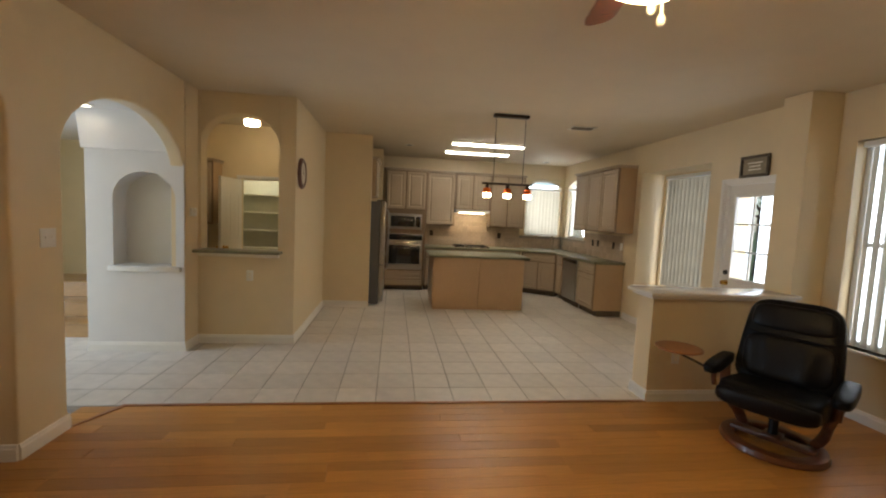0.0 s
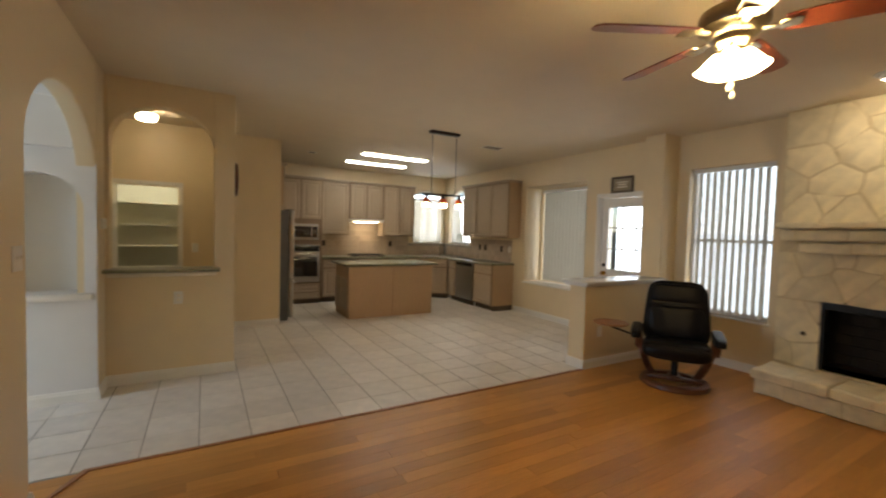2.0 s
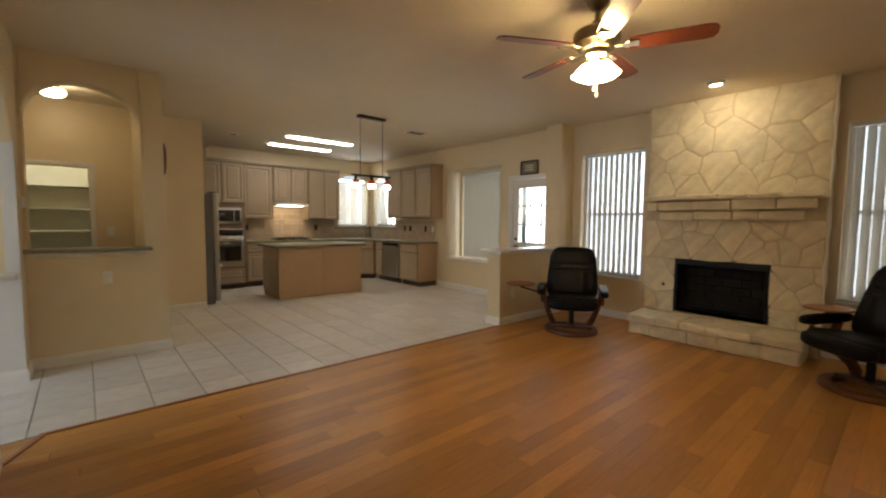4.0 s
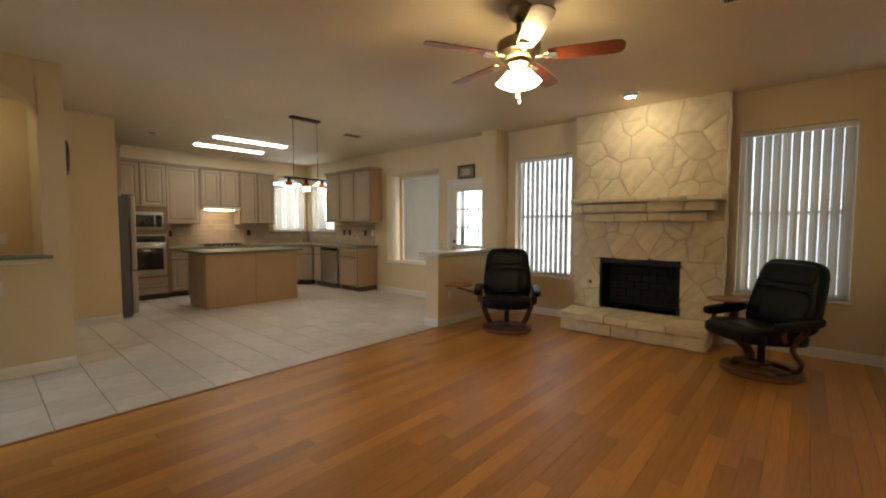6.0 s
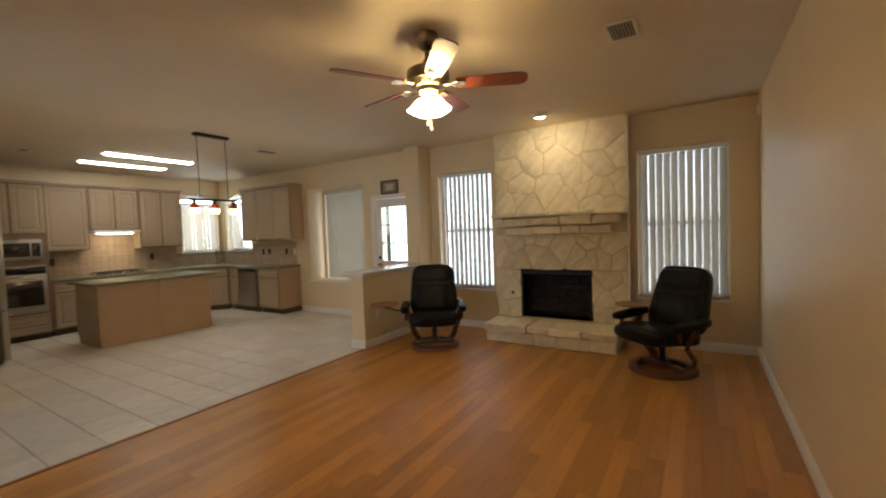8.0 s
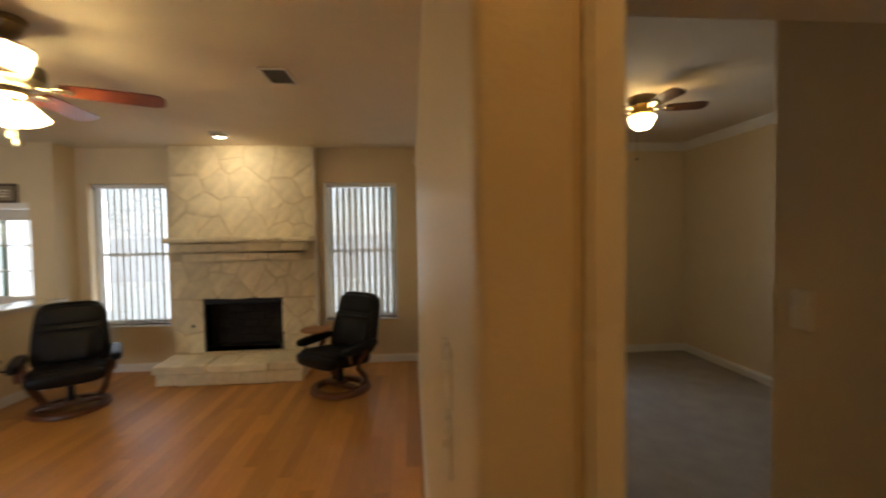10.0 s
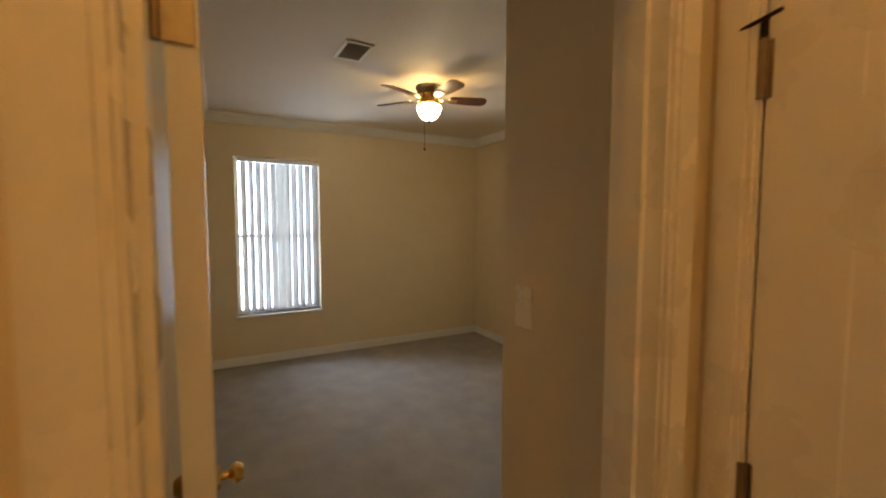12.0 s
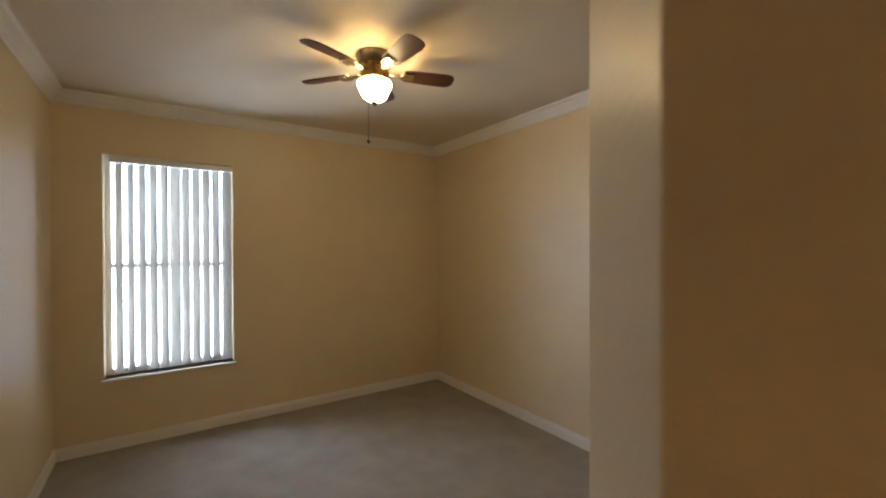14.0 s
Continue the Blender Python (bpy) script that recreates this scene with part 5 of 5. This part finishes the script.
bmesh.ops.bevel(bm, geom=es, offset=0.008, segments=2, profile=0.5, affect="EDGES")
tagged(solid("countertop", bm, M["counter"], True), "dark green speckled countertop round the kitchen corner", "countertop")
# island
I = thing("kitchen_island", "plain pickled-oak kitchen island base with two back panels", "kitchen island", (0.52, 6.74, 0))
part("body", box(bmesh.new(), 0.0, 1.53, 0.012, 0.78, 0.0, 0.872), M["cabinet_side"], I, smooth=False)
for x0, x1 in ((0.0, 0.762), (0.768, 1.53)):
    part("back_panel", rbox(x0, x1, 0.0, 0.012, 0.0, 0.868, 0.003, 1), M["cabinet_side"], I)
part("side_panel", rbox(-0.012, 0.0, 0.0, 0.78, 0.1, 0.868, 0.003, 1), M["cabinet_side"], I)
for y in (0.25, 0.62):
    part("side_door", rbox(-0.022, -0.012, y - 0.16, y + 0.16, 0.14, 0.66, 0.005, 1), M["cabinet"], I)
tagged(solid("island_top", rbox(0.44, 2.13, 6.66, 7.60, 0.873, 0.913, 0.01), M["counter"], True), "dark green speckled island top with rounded edges", "countertop")
# side wall cabinets over the counter
cabinet("wall_cabinet", "pickled-oak wall cabinet bank with three raised-panel doors", (NX - 0.315, 7.76, 1.40), -90, 1.55, 0.31, 1.03, [(0.012, 0.515, 0.02, 1.01), (0.525, 1.025, 0.02, 1.01), (1.035, 1.538, 0.02, 1.01)], 0, True, M["cabinet_side"])
# refrigerator in its alcove, doors to the east
t = thing("refrigerator", "stainless steel french-door refrigerator with curved handles", "refrigerator", (-1.11, 6.96, 0))
part("cabinet_body", rbox(0, 0.72, 0, 0.92, 0.02, 1.74, 0.01), M["fridge_side"], t, "dark grey side panels")
for y0, y1, z0, z1 in ((0.005, 0.457, 0.68, 1.75), (0.463, 0.915, 0.68, 1.75), (0.005, 0.915, 0.06, 0.67)):
    part("door", rbox(0.725, 0.80, y0, y1, z0, z1, 0.018, 3), M["steel"], t)
for y in (0.40, 0.52):
    part("handle", tube([(0.80, y, 0.80), (0.85, y, 0.86), (0.862, y, 1.2), (0.85, y, 1.58), (0.80, y, 1.64)], 0.013, 10), M["steel"], t)
part("handle", tube([(0.80, 0.08, 0.60), (0.85, 0.12, 0.60), (0.86, 0.46, 0.60), (0.85, 0.80, 0.60), (0.80, 0.84, 0.60)], 0.013, 10), M["steel"], t)
part("hinge_cover", rbox(0.66, 0.79, 0.02, 0.10, 1.74, 1.765, 0.008), M["fridge_side"], t)
# Brown-sided cabinet fills the dark, shaded spot over the refrigerator.
cabinet("wall_cabinet", "pickled-oak cabinet with brown sides over the refrigerator", (-0.46, 6.95, 1.82), 90, 1.0, 0.62, 0.60, [(0.015, 0.495, 0.02, 0.58), (0.505, 0.985, 0.02, 0.58)], 0, True, M["cabinet_side"])
# cooktop, sink, tap
t = thing("gas_cooktop", "black gas cooktop let into the countertop", "cooktop", (1.49, 8.73, 0.912))
part("plate", rbox(-0.38, 0.38, -0.25, 0.25, 0.0, 0.012, 0.004), M["black_glass"], t)
for x in (-0.24, 0.0, 0.24):
    for y in (-0.11, 0.11):
        part("burner", lathe([(0.0, 0.024), (0.035, 0.022), (0.045, 0.012)], 16, None, (x, y, 0)), M["black_metal"], t)
    bm = bmesh.new()
    for a in (-0.09, 0.0, 0.09):
        absorb(bm, rbox(x + a - 0.006, x + a + 0.006, -0.2, 0.2, 0.03, 0.042, 0.003, 1))
    for b in (-0.2, 0.0, 0.19):
        absorb(bm, rbox(x - 0.1, x + 0.1, b, b + 0.012, 0.028, 0.041, 0.003, 1))
    for a in (-0.09, 0.078):
        for b in (-0.2, 0.19):
            absorb(bm, rbox(x + a, x + a + 0.012, b, b + 0.012, 0.011, 0.03, 0.002, 1))
    part("grate", bm, M["black_metal"], t)
for i in range(5):
    part("knob", lathe([(0.0, 0.034), (0.016, 0.032), (0.019, 0.012)], 14, None, (-0.16 + i * 0.08, -0.225, 0)), M["chrome"], t)
t = thing("corner_sink", "steel sink rim in the corner counter", "sink", (3.12, 8.50, 0.912), ang)
bm = bmesh.new()
panel_loft(bm, -0.30, 0.30, -0.19, 0.19, [(0, 0.0), (0.006, 0.006), (0.03, 0.006), (0.045, 0.0), (0.05, -0.03)])
bm.transform(Matrix(((1, 0, 0, 0), (0, 0, 1, 0), (0, 1, 0, 0), (0, 0, 0, 1))))
part("basin", bm, M["steel"], t, smooth=False)
t = thing("tap", "chrome gooseneck tap behind the corner sink", "tap", (3.32, 8.72, 0.912), ang)
part("base", lathe([(0.03, 0.0), (0.028, 0.02), (0.018, 0.03)], 18), M["chrome"], t)
part("spout", tube([(0, 0, 0.02)] + [(0, -0.09 + 0.09 * math.cos(a), 0.22 + 0.09 * math.sin(a)) for a in (0, 0.5, 1.0, 1.57, 2.1, 2.7, 3.14)] + [(0, -0.18, 0.16)], 0.012, 10), M["chrome"], t)
part("lever", tube([(0.03, 0, 0.05), (0.09, -0.01, 0.09)], 0.007, 8), M["chrome"], t)


# backsplash tiles
for nm, label in (("backsplash_back", "tan stone-look backsplash tiles behind the cooktop"), ("backsplash_side", "tan stone-look backsplash tiles on the side wall")):
    t = tagged(new(nm), label, "backsplash", kind="structure")
    s = 0.108
    me = rbox(0.0012, s - 0.0012, -0.010, 0.0, 0.0012, s - 0.0012, 0.003, 1)
    mesh = bpy.data.meshes.new("splash_tile")
    me.to_mesh(mesh)
    me.free()
    mesh.materials.append(M["splash"])
    if nm == "backsplash_back":
        for i in range(29):
            for j in range(7):
                x, z = 0.485 + i * s, 0.914 + j * s
                if (j < 4 or (1.10 < x < 1.80)) and not (x > 2.64 and j > 1):
                    o = new("tile", mesh)
                    o.parent, o.location = t, (x, 9.049, z)
        part("grout", box(bmesh.new(), 0.485, NX - 0.002, 9.045, 9.0495, 0.913, 1.19), M["grout"], t, smooth=False)
    else:
        for i in range(23):
            for j in range(4):
                y, z = 8.93 - i * s, 0.914 + j * s
                if not (y > 7.85 and j > 1):
                    o = new("tile", mesh)
                    o.parent, o.matrix_local = t, pose(NX - 0.001, y, z, 0, 0, -90)
        part("grout", box(bmesh.new(), NX - 0.005, NX - 0.0005, 6.47, 9.04, 0.913, 1.19), M["grout"], t, smooth=False)


# ---- plates, outlets and other wall fittings ----
def wall_plate(name, label, category, at, rz, w=0.075, h=0.12, toggles=1, mat=None, dark=False):
    """A switch or outlet plate; it looks to local -y."""
    t = thing(name, label, category, at, rz)
    part("plate", rbox(-w / 2, w / 2, -0.007, 0.0, -h / 2, h / 2, 0.003), mat or M["white_plastic"], t)
    for i in range(toggles):
        x = (i - (toggles - 1) / 2) * 0.046
        if name == "light_switch":
            part("toggle", rbox(x - 0.005, x + 0.005, -0.016, -0.006, -0.004, 0.014, 0.002), mat or M["white_plastic"], t)
        else:
            for z in (-0.022, 0.022):
                part("socket", rbox(x - 0.016, x + 0.016, -0.010, -0.006, z - 0.014, z + 0.014, 0.004), M["dark_gap"] if dark else M["trim_warm"], t)
    return t


wall_plate("light_switch", "white double light switch on the pillar between the arches", "light switch", (-2.30, 2.85, 1.30), 90, 0.12, 0.12, 2)
wall_plate("light_switch", "white light switch just inside the bedroom", "light switch", (-0.495, -2.0, 1.405), 180, 0.075, 0.125, 1, M["trim_warm"])
wall_plate("light_switch", "white light switch on the rounded partition end", "light switch", (-0.80, SY, 1.36), 180, 0.12, 0.12, 2, M["trim_warm"])
wall_plate("light_switch", "white light switch under another on the partition", "light switch", (-0.80, SY, 1.2), 180, 0.075, 0.12, 1, M["trim_warm"])
wall_plate("outlet", "white power outlet under the bar ledge", "outlet", (-1.75, 4.85, 0.78), 0)
wall_plate("outlet", "white power outlet low on the partition wall", "outlet", (2.35, 3.30, 0.40), 0)
wall_plate("light_switch", "white light switch beside the pantry doorway", "light switch", (-1.64, 6.7, 1.17), 0)
for x in (0.66, 2.18):
    wall_plate("outlet", "dark power outlet on the backsplash", "outlet", (x, 9.038, 1.17), 0, 0.075, 0.12, 1, M["bronze"], True)
for y in (6.75, 7.3, 7.5):
    wall_plate("outlet", "dark power outlet on the side backsplash", "outlet", (NX - 0.012, y, 1.17), -90, 0.075, 0.12, 1, M["bronze"], True)
wall_plate("outlet", "white power outlet on the side backsplash", "outlet", (NX - 0.012, 6.5, 1.17), -90)
t = thing("thermostat", "small white thermostat beside the bar arch", "thermostat", (-2.30, 4.71, 1.47), 90)
part("body", rbox(-0.06, 0.06, -0.03, 0, -0.045, 0.045, 0.01), M["white_plastic"], t)
part("display", rbox(-0.035, 0.035, -0.034, -0.029, -0.01, 0.03, 0.003), M["vent"], t)
t = thing("alarm_sensor", "small white motion sensor high in the corner", "sensor", (3.64, SY, 2.60), 180)
part("body", pillow(0.06, 0.05, 0.10, 0.4), M["white_plastic"], t)
t = thing("wall_clock", "round dark wooden wall clock with a pale dial", "clock", (-1.27, 5.10, 1.97), 90)
for nm, prof, mt in (("case", [(0.0, 0.0), (0.175, 0.0), (0.182, 0.014), (0.165, 0.036), (0.14, 0.04), (0.125, 0.026), (0.0, 0.026)], "clock_wood"), ("dial", [(0.0, 0.030), (0.126, 0.029), (0.127, 0.026)], "clock_face")):
    b2 = lathe(prof, 36)
    b2.transform(pose(0, 0, 0, 90, 0, 0))
    part(nm, b2, M[mt], t)
part("clock_pointer", absorb(rbox(-0.004, 0.004, -0.034, -0.031, -0.01, 0.085, 0.001, 1), rbox(-0.01, 0.055, -0.034, -0.031, -0.004, 0.004, 0.001, 1)), M["black_metal"], t)
t = thing("wall_plaque", "small dark-framed plaque over the patio door", "plaque", (NX, 4.04, 2.225), -90)
part("frame", absorb(absorb(absorb(rbox(-0.18, 0.18, -0.03, 0, 0.085, 0.115, 0.008), rbox(-0.18, 0.18, -0.03, 0, -0.115, -0.085, 0.008)), rbox(-0.18, -0.15, -0.03, 0, -0.085, 0.085, 0.008)), rbox(0.15, 0.18, -0.03, 0, -0.085, 0.085, 0.008)), M["plaque_frame"], t)
part("face", rbox(-0.15, 0.15, -0.014, 0, -0.085, 0.085, 0.004), M["plaque"], t)
bm = bmesh.new()
for z, w in ((0.035, 0.09), (0.0, 0.07), (-0.035, 0.08)):
    absorb(bm, rbox(-w, w, -0.018, -0.013, z - 0.008, z + 0.008, 0.002, 1))
part("lettering", bm, M["trim_warm"], t, "pale bars of illegible writing")
# bar ledge
t = thing("bar_ledge", "narrow dark green bar ledge in the arched opening", "ledge", (-1.86, 4.85, 1.02))
part("top", rbox(-0.45, 0.46, -0.14, 0.16, 0.014, 0.045, 0.01), M["counter"], t)
part("moulding", rbox(-0.43, 0.43, -0.055, 0.0, -0.03, 0.014, 0.01), M["trim_warm"], t)
# utility room and pantry
for z in (0.45, 0.85, 1.15, 1.45, 1.75):
    tagged(solid("pantry_shelf", rbox(-2.9, -1.43, 7.26, 7.5, z, z + 0.022, 0.004, 1), M["shelf"]), "empty pale painted pantry shelf", "shelf", "pantry shelves")
cabinet("wall_cabinet", "warm oak wall cabinet in the utility room", (-3.2, 6.36, 1.28), 0, 0.43, 0.34, 0.90, [(0.015, 0.415, 0.02, 0.88)], 0, True, M["cabinet_side"])
t = thing("flush_light", "lit cut-glass flush ceiling light in the utility room", "ceiling light", (-2.1, 5.95, CEIL))
part("canopy", lathe([(0.0, 0.0), (0.06, 0.0), (0.06, -0.02), (0.02, -0.03), (0.02, -0.07)], 24), M["brass"], t)
part("shade", lathe([(0.03, -0.065), (0.098, -0.07), (0.104, -0.085), (0.098, -0.125), (0.078, -0.14), (0.0, -0.145)], 12), M["pantry_shade"], t, "glowing cut-glass drum", smooth=False)
for k in range(12):
    a = 2 * math.pi * k / 12
    part("metal_rib", tube([(0.102 * math.cos(a), 0.102 * math.sin(a), -0.068), (0.107 * math.cos(a), 0.107 * math.sin(a), -0.10), (0.10 * math.cos(a), 0.10 * math.sin(a), -0.127)], 0.004, 6), M["brass"], t)
# Out of view; added to brighten the pantry's inside.
t = thing("flush_light", "unseen lit flush ceiling light in the pantry", "ceiling light", (-2.2, 7.2, CEIL))
part("shade", lathe([(0.0, 0.0), (0.11, 0.0), (0.115, -0.02), (0.08, -0.07), (0.0, -0.085)], 24), M["pantry_glow"], t)
# stair flight beyond the passage
t = thing("staircase", "oak stair treads beyond the passage", "staircase", (-4.1, 5.0, 0))
for i in range(3):
    part("riser", box(bmesh.new(), -0.6, 0.6, i * 0.26, 1.3, i * 0.18, i * 0.18 + 0.15), M["stair_wood"], t, smooth=False)
    part("tread", rbox(-0.6, 0.6, i * 0.26 - 0.025, i * 0.26 + 0.3, i * 0.18 + 0.15, i * 0.18 + 0.178, 0.01), M["stair_wood"], t)
# low dark table in the arched opening of the side room
t = thing("low_table", "low dark-stained wooden side table in the archway", "table", (-2.62, 2.1, 0))
part("tabletop", rbox(-0.35, 0.35, -0.3, 0.3, 0.435, 0.465, 0.006), M["dark_wood"], t)
part("apron", box(bmesh.new(), -0.31, 0.31, -0.26, 0.26, 0.36, 0.434), M["dark_wood"], t, smooth=False)
for x in (-0.3, 0.26):
    for y in (-0.25, 0.21):
        part("leg", rbox(x, x + 0.045, y, y + 0.045, 0, 0.36, 0.004, 1), M["dark_wood"], t)

# ---- outside ----
structure("ground", box(bmesh.new(), 3.95, 400, -300, 300, -0.35, -0.12), M["grass"], "lawn behind the house", "ground", False)
structure("ground_north", box(bmesh.new(), -300, 3.95, 9.75, 300, -0.35, -0.12), M["grass"], "lawn beside the house", "ground", False)
structure("pavement", box(bmesh.new(), 3.95, 7.0, 1.6, 7.5, -0.12, -0.05), M["concrete"], "pale concrete patio slab", "pavement", False)
t = thing("garden_fence", "weathered cedar privacy fence behind the lawn", "fence", (16.0, 0, -0.12))
for i in range(150):
    part("board", box(bmesh.new(), 0, 0.02, -8 + i * 0.145, -8 + i * 0.145 + 0.138, 0.04, 1.8), M["fence_wood"], t, smooth=False)
for i in range(10):
    part("post", box(bmesh.new(), 0.022, 0.11, -8 + i * 2.4, -7.91 + i * 2.4, 0, 1.75), M["fence_wood"], t, smooth=False)
rt = random.Random(5)
for bx, by, hh in ((14.0, 9.0, 5.2), (13.0, 13.5, 4.6), (14.5, 4.0, 4.8), (13.5, -3.5, 5.0)):
    t = thing("garden_tree", "leafy green tree in front of the fence", "tree", (bx, by, -0.12))
    tr = tube([(0, 0, 0), (0.05, 0.02, 1.0), (-0.03, 0.06, 2.0), (0.05, 0.0, hh * 0.72)], [0.14, 0.11, 0.085, 0.03], 9)
    tips = []
    for k in range(8):
        a, z0 = rt.uniform(0, 6.28), rt.uniform(1.5, hh * 0.62)
        ln = rt.uniform(0.8, 1.5)
        e = (ln * math.cos(a), ln * math.sin(a), z0 + rt.uniform(0.5, 1.1))
        tube([(0, 0.03, z0), (e[0] * 0.5, e[1] * 0.5, z0 + 0.4), e], [0.05, 0.035, 0.012], 6, tr)
        tips.append(e)
    part("trunk", tr, M["bark"], t)
    crown_bm = bmesh.new()
    for e in tips + [(0, 0, hh * 0.8), (0.2, 0.1, hh * 0.9)]:
        for k in range(170):
            d = Vector((rt.gauss(0, 1), rt.gauss(0, 1), rt.gauss(0, 0.8))).normalized() * rt.uniform(0.2, 0.85) ** 0.7
            c = Vector(e) + d
            u = Vector((rt.gauss(0, 1), rt.gauss(0, 1), rt.gauss(0, 1))).normalized()
            v = u.orthogonal().normalized()
            s = rt.uniform(0.05, 0.10)
            vs = [crown_bm.verts.new(c + u * s), crown_bm.verts.new(c + v * s * 0.5), crown_bm.verts.new(c - u * s), crown_bm.verts.new(c - v * s * 0.5)]
            crown_bm.faces.new(vs)
    me = bpy.data.meshes.new("crown")
    crown_bm.to_mesh(me)
    crown_bm.free()
    me.materials.append(M["leaf"])
    ob = new("crown", me)
    ob.parent = t
    tagged(ob, "green leaf crown")

# ---- floors, piece by piece ----
fl = structure("floor", box(bmesh.new(), -5.4, WX, -3.2, 3.30, -0.2, -0.004), M["subfloor"], "orange-brown wood plank floor", "floor", False)
shapes = {}


def plank(x0, x1, y0, y1):
    w, d = round(x1 - x0, 2), round(y1 - y0, 3)
    if (w, d) not in shapes:
        bm = bmesh.new()
        g = 0.0003
        lo = [bm.verts.new(p) for p in ((g, g, -0.004), (w - g, g, -0.004), (w - g, d - g, -0.004), (g, d - g, -0.004))]
        hi = [bm.verts.new(p) for p in ((g + 0.0004, g + 0.0004, 0.0), (w - g - 0.0004, g + 0.0004, 0.0), (w - g - 0.0004, d - g - 0.0004, 0.0), (g + 0.0004, d - g - 0.0004, 0.0))]
        for i in range(4):
            bm.faces.new((lo[i], lo[(i + 1) % 4], hi[(i + 1) % 4], hi[i]))
        bm.faces.new(hi)
        me = bpy.data.meshes.new("plank")
        bm.to_mesh(me)
        bm.free()
        me.materials.append(M["plank"])
        shapes[(w, d)] = me
    ob = new("plank", shapes[(w, d)])
    ob.parent = fl
    ob.location = (x0, y0, 0)


PW, PL = 0.098, 1.5
rp = random.Random(21)
row, y = 0, -2.0
while y < 3.28:
    y1 = min(y + PW, 3.285)
    x = -2.43 - rp.uniform(0.05, 1.4)
    end = WX if y1 > -0.88 else -0.9
    while x < end:
        x0, x1 = max(x, -2.43), min(x + PL, end)
        if x1 - x0 > 0.02:
            plank(x0, x1, y, y1)
        x += PL
    y = y1
    row += 1
bm = bmesh.new()
y = 0.32
while y < 2.6:
    box(bm, -5.4, -2.432, y + 0.001, min(y + PW, 2.6) - 0.001, -0.004, 0.0)
    y += PW
part("plank_side_room", bm, M["plank"], fl, smooth=False)
structure("trim_threshold", rbox(-2.14, 2.10, 3.283, 3.317, -0.004, 0.008, 0.004), M["table_wood"], "wooden threshold strip between planks and tiles", "trim")
bm = prism([(-2.30, 2.98), (-2.29, 2.965), (-2.125, 3.29), (-2.15, 3.317)], "z", -0.004, 0.0085)
structure("trim_threshold_corner", bm, M["table_wood"], "slanting wooden threshold strip at the arch", "trim", False)

ft = structure("floor_tiled", box(bmesh.new(), -5.4, 3.98, 3.30, 9.05, -0.2, -0.003), M["grout"], "pale square floor tiles with dark grout", "floor", False)
structure("floor_passage", prism([(-5.4, 2.98), (-2.30, 2.98), (-2.14, 3.30), (-5.4, 3.30)], "z", -0.2, -0.0025), M["grout"], "grout bed of the passage floor", "floor", False)
P = 0.327
bm = bmesh.new()
g = 0.0035
lo = [bm.verts.new(p) for p in ((g, g, -0.003), (P - g, g, -0.003), (P - g, P - g, -0.003), (g, P - g, -0.003))]
hi = [bm.verts.new(p) for p in ((g + 0.003, g + 0.003, 0.001), (P - g - 0.003, g + 0.003, 0.001), (P - g - 0.003, P - g - 0.003, 0.001), (g + 0.003, P - g - 0.003, 0.001))]
for i in range(4):
    bm.faces.new((lo[i], lo[(i + 1) % 4], hi[(i + 1) % 4], hi[i]))
bm.faces.new(hi)
tile_me = bpy.data.meshes.new("tile")
bm.to_mesh(tile_me)
bm.free()
tile_me.materials.append(M["tile"])
rest = bmesh.new()
X0, Y0 = 0.07 - 17 * P, 3.60 - 2 * P
for j in range(22):
    for i in range(30):
        x, y = X0 + i * P, Y0 + j * P
        if x > NX or y > 8.8:
            continue
        inside = y > 3.28 and x < 3.3
        if inside and -2.45 < x and y < 8.4:
            ob = new("tile", tile_me)
            ob.parent = ft
            ob.location = (x, y, 0)
        else:
            a, b, c, d = x + g, min(x + P - g, NX), max(y + g, 3.304), y + P - g
            if d <= c or a < -5.3:
                if d <= c and not (x < -2.6 and y > 2.6):
                    continue
            if c < 3.31 and y < 3.28:
                if x + P < -2.45:
                    c = max(y + g, 2.985)
                    if d - c > 0.02:
                        box(rest, a, b, c, d, -0.0024, 0.001)
                    continue
                if d - c < 0.02:
                    continue
                b = min(b, 2.10 if x < 2.10 else b)
            if x + P < 2.12 or y > 3.4 or x < 2.1:
                box(rest, a, b, c, d, -0.0024, 0.001)
part("tile_border", rest, M["tile_rest"], ft, smooth=False)["kind"] = "stuff"
# carpet, with a low uneven pile
bm = bmesh.new()
bmesh.ops.create_grid(bm, x_segments=90, y_segments=70, size=0.5)
for v in bm.verts:
    x, y = -0.90 + (v.co.x + 0.5) * 4.635, BS + (v.co.y + 0.5) * 3.5
    v.co = (x, y, 0.004 + 0.003 * noise.noise((x * 3, y * 3, 0)))
structure("floor_carpet", bm, M["carpet"], "grey-beige cut-pile bedroom carpet", "floor")
structure("floor_bedroom_slab", box(bmesh.new(), -0.90, 3.9, -4.6, -1.0, -0.2, -0.006), M["grout"], "slab under the carpet", "floor", False)
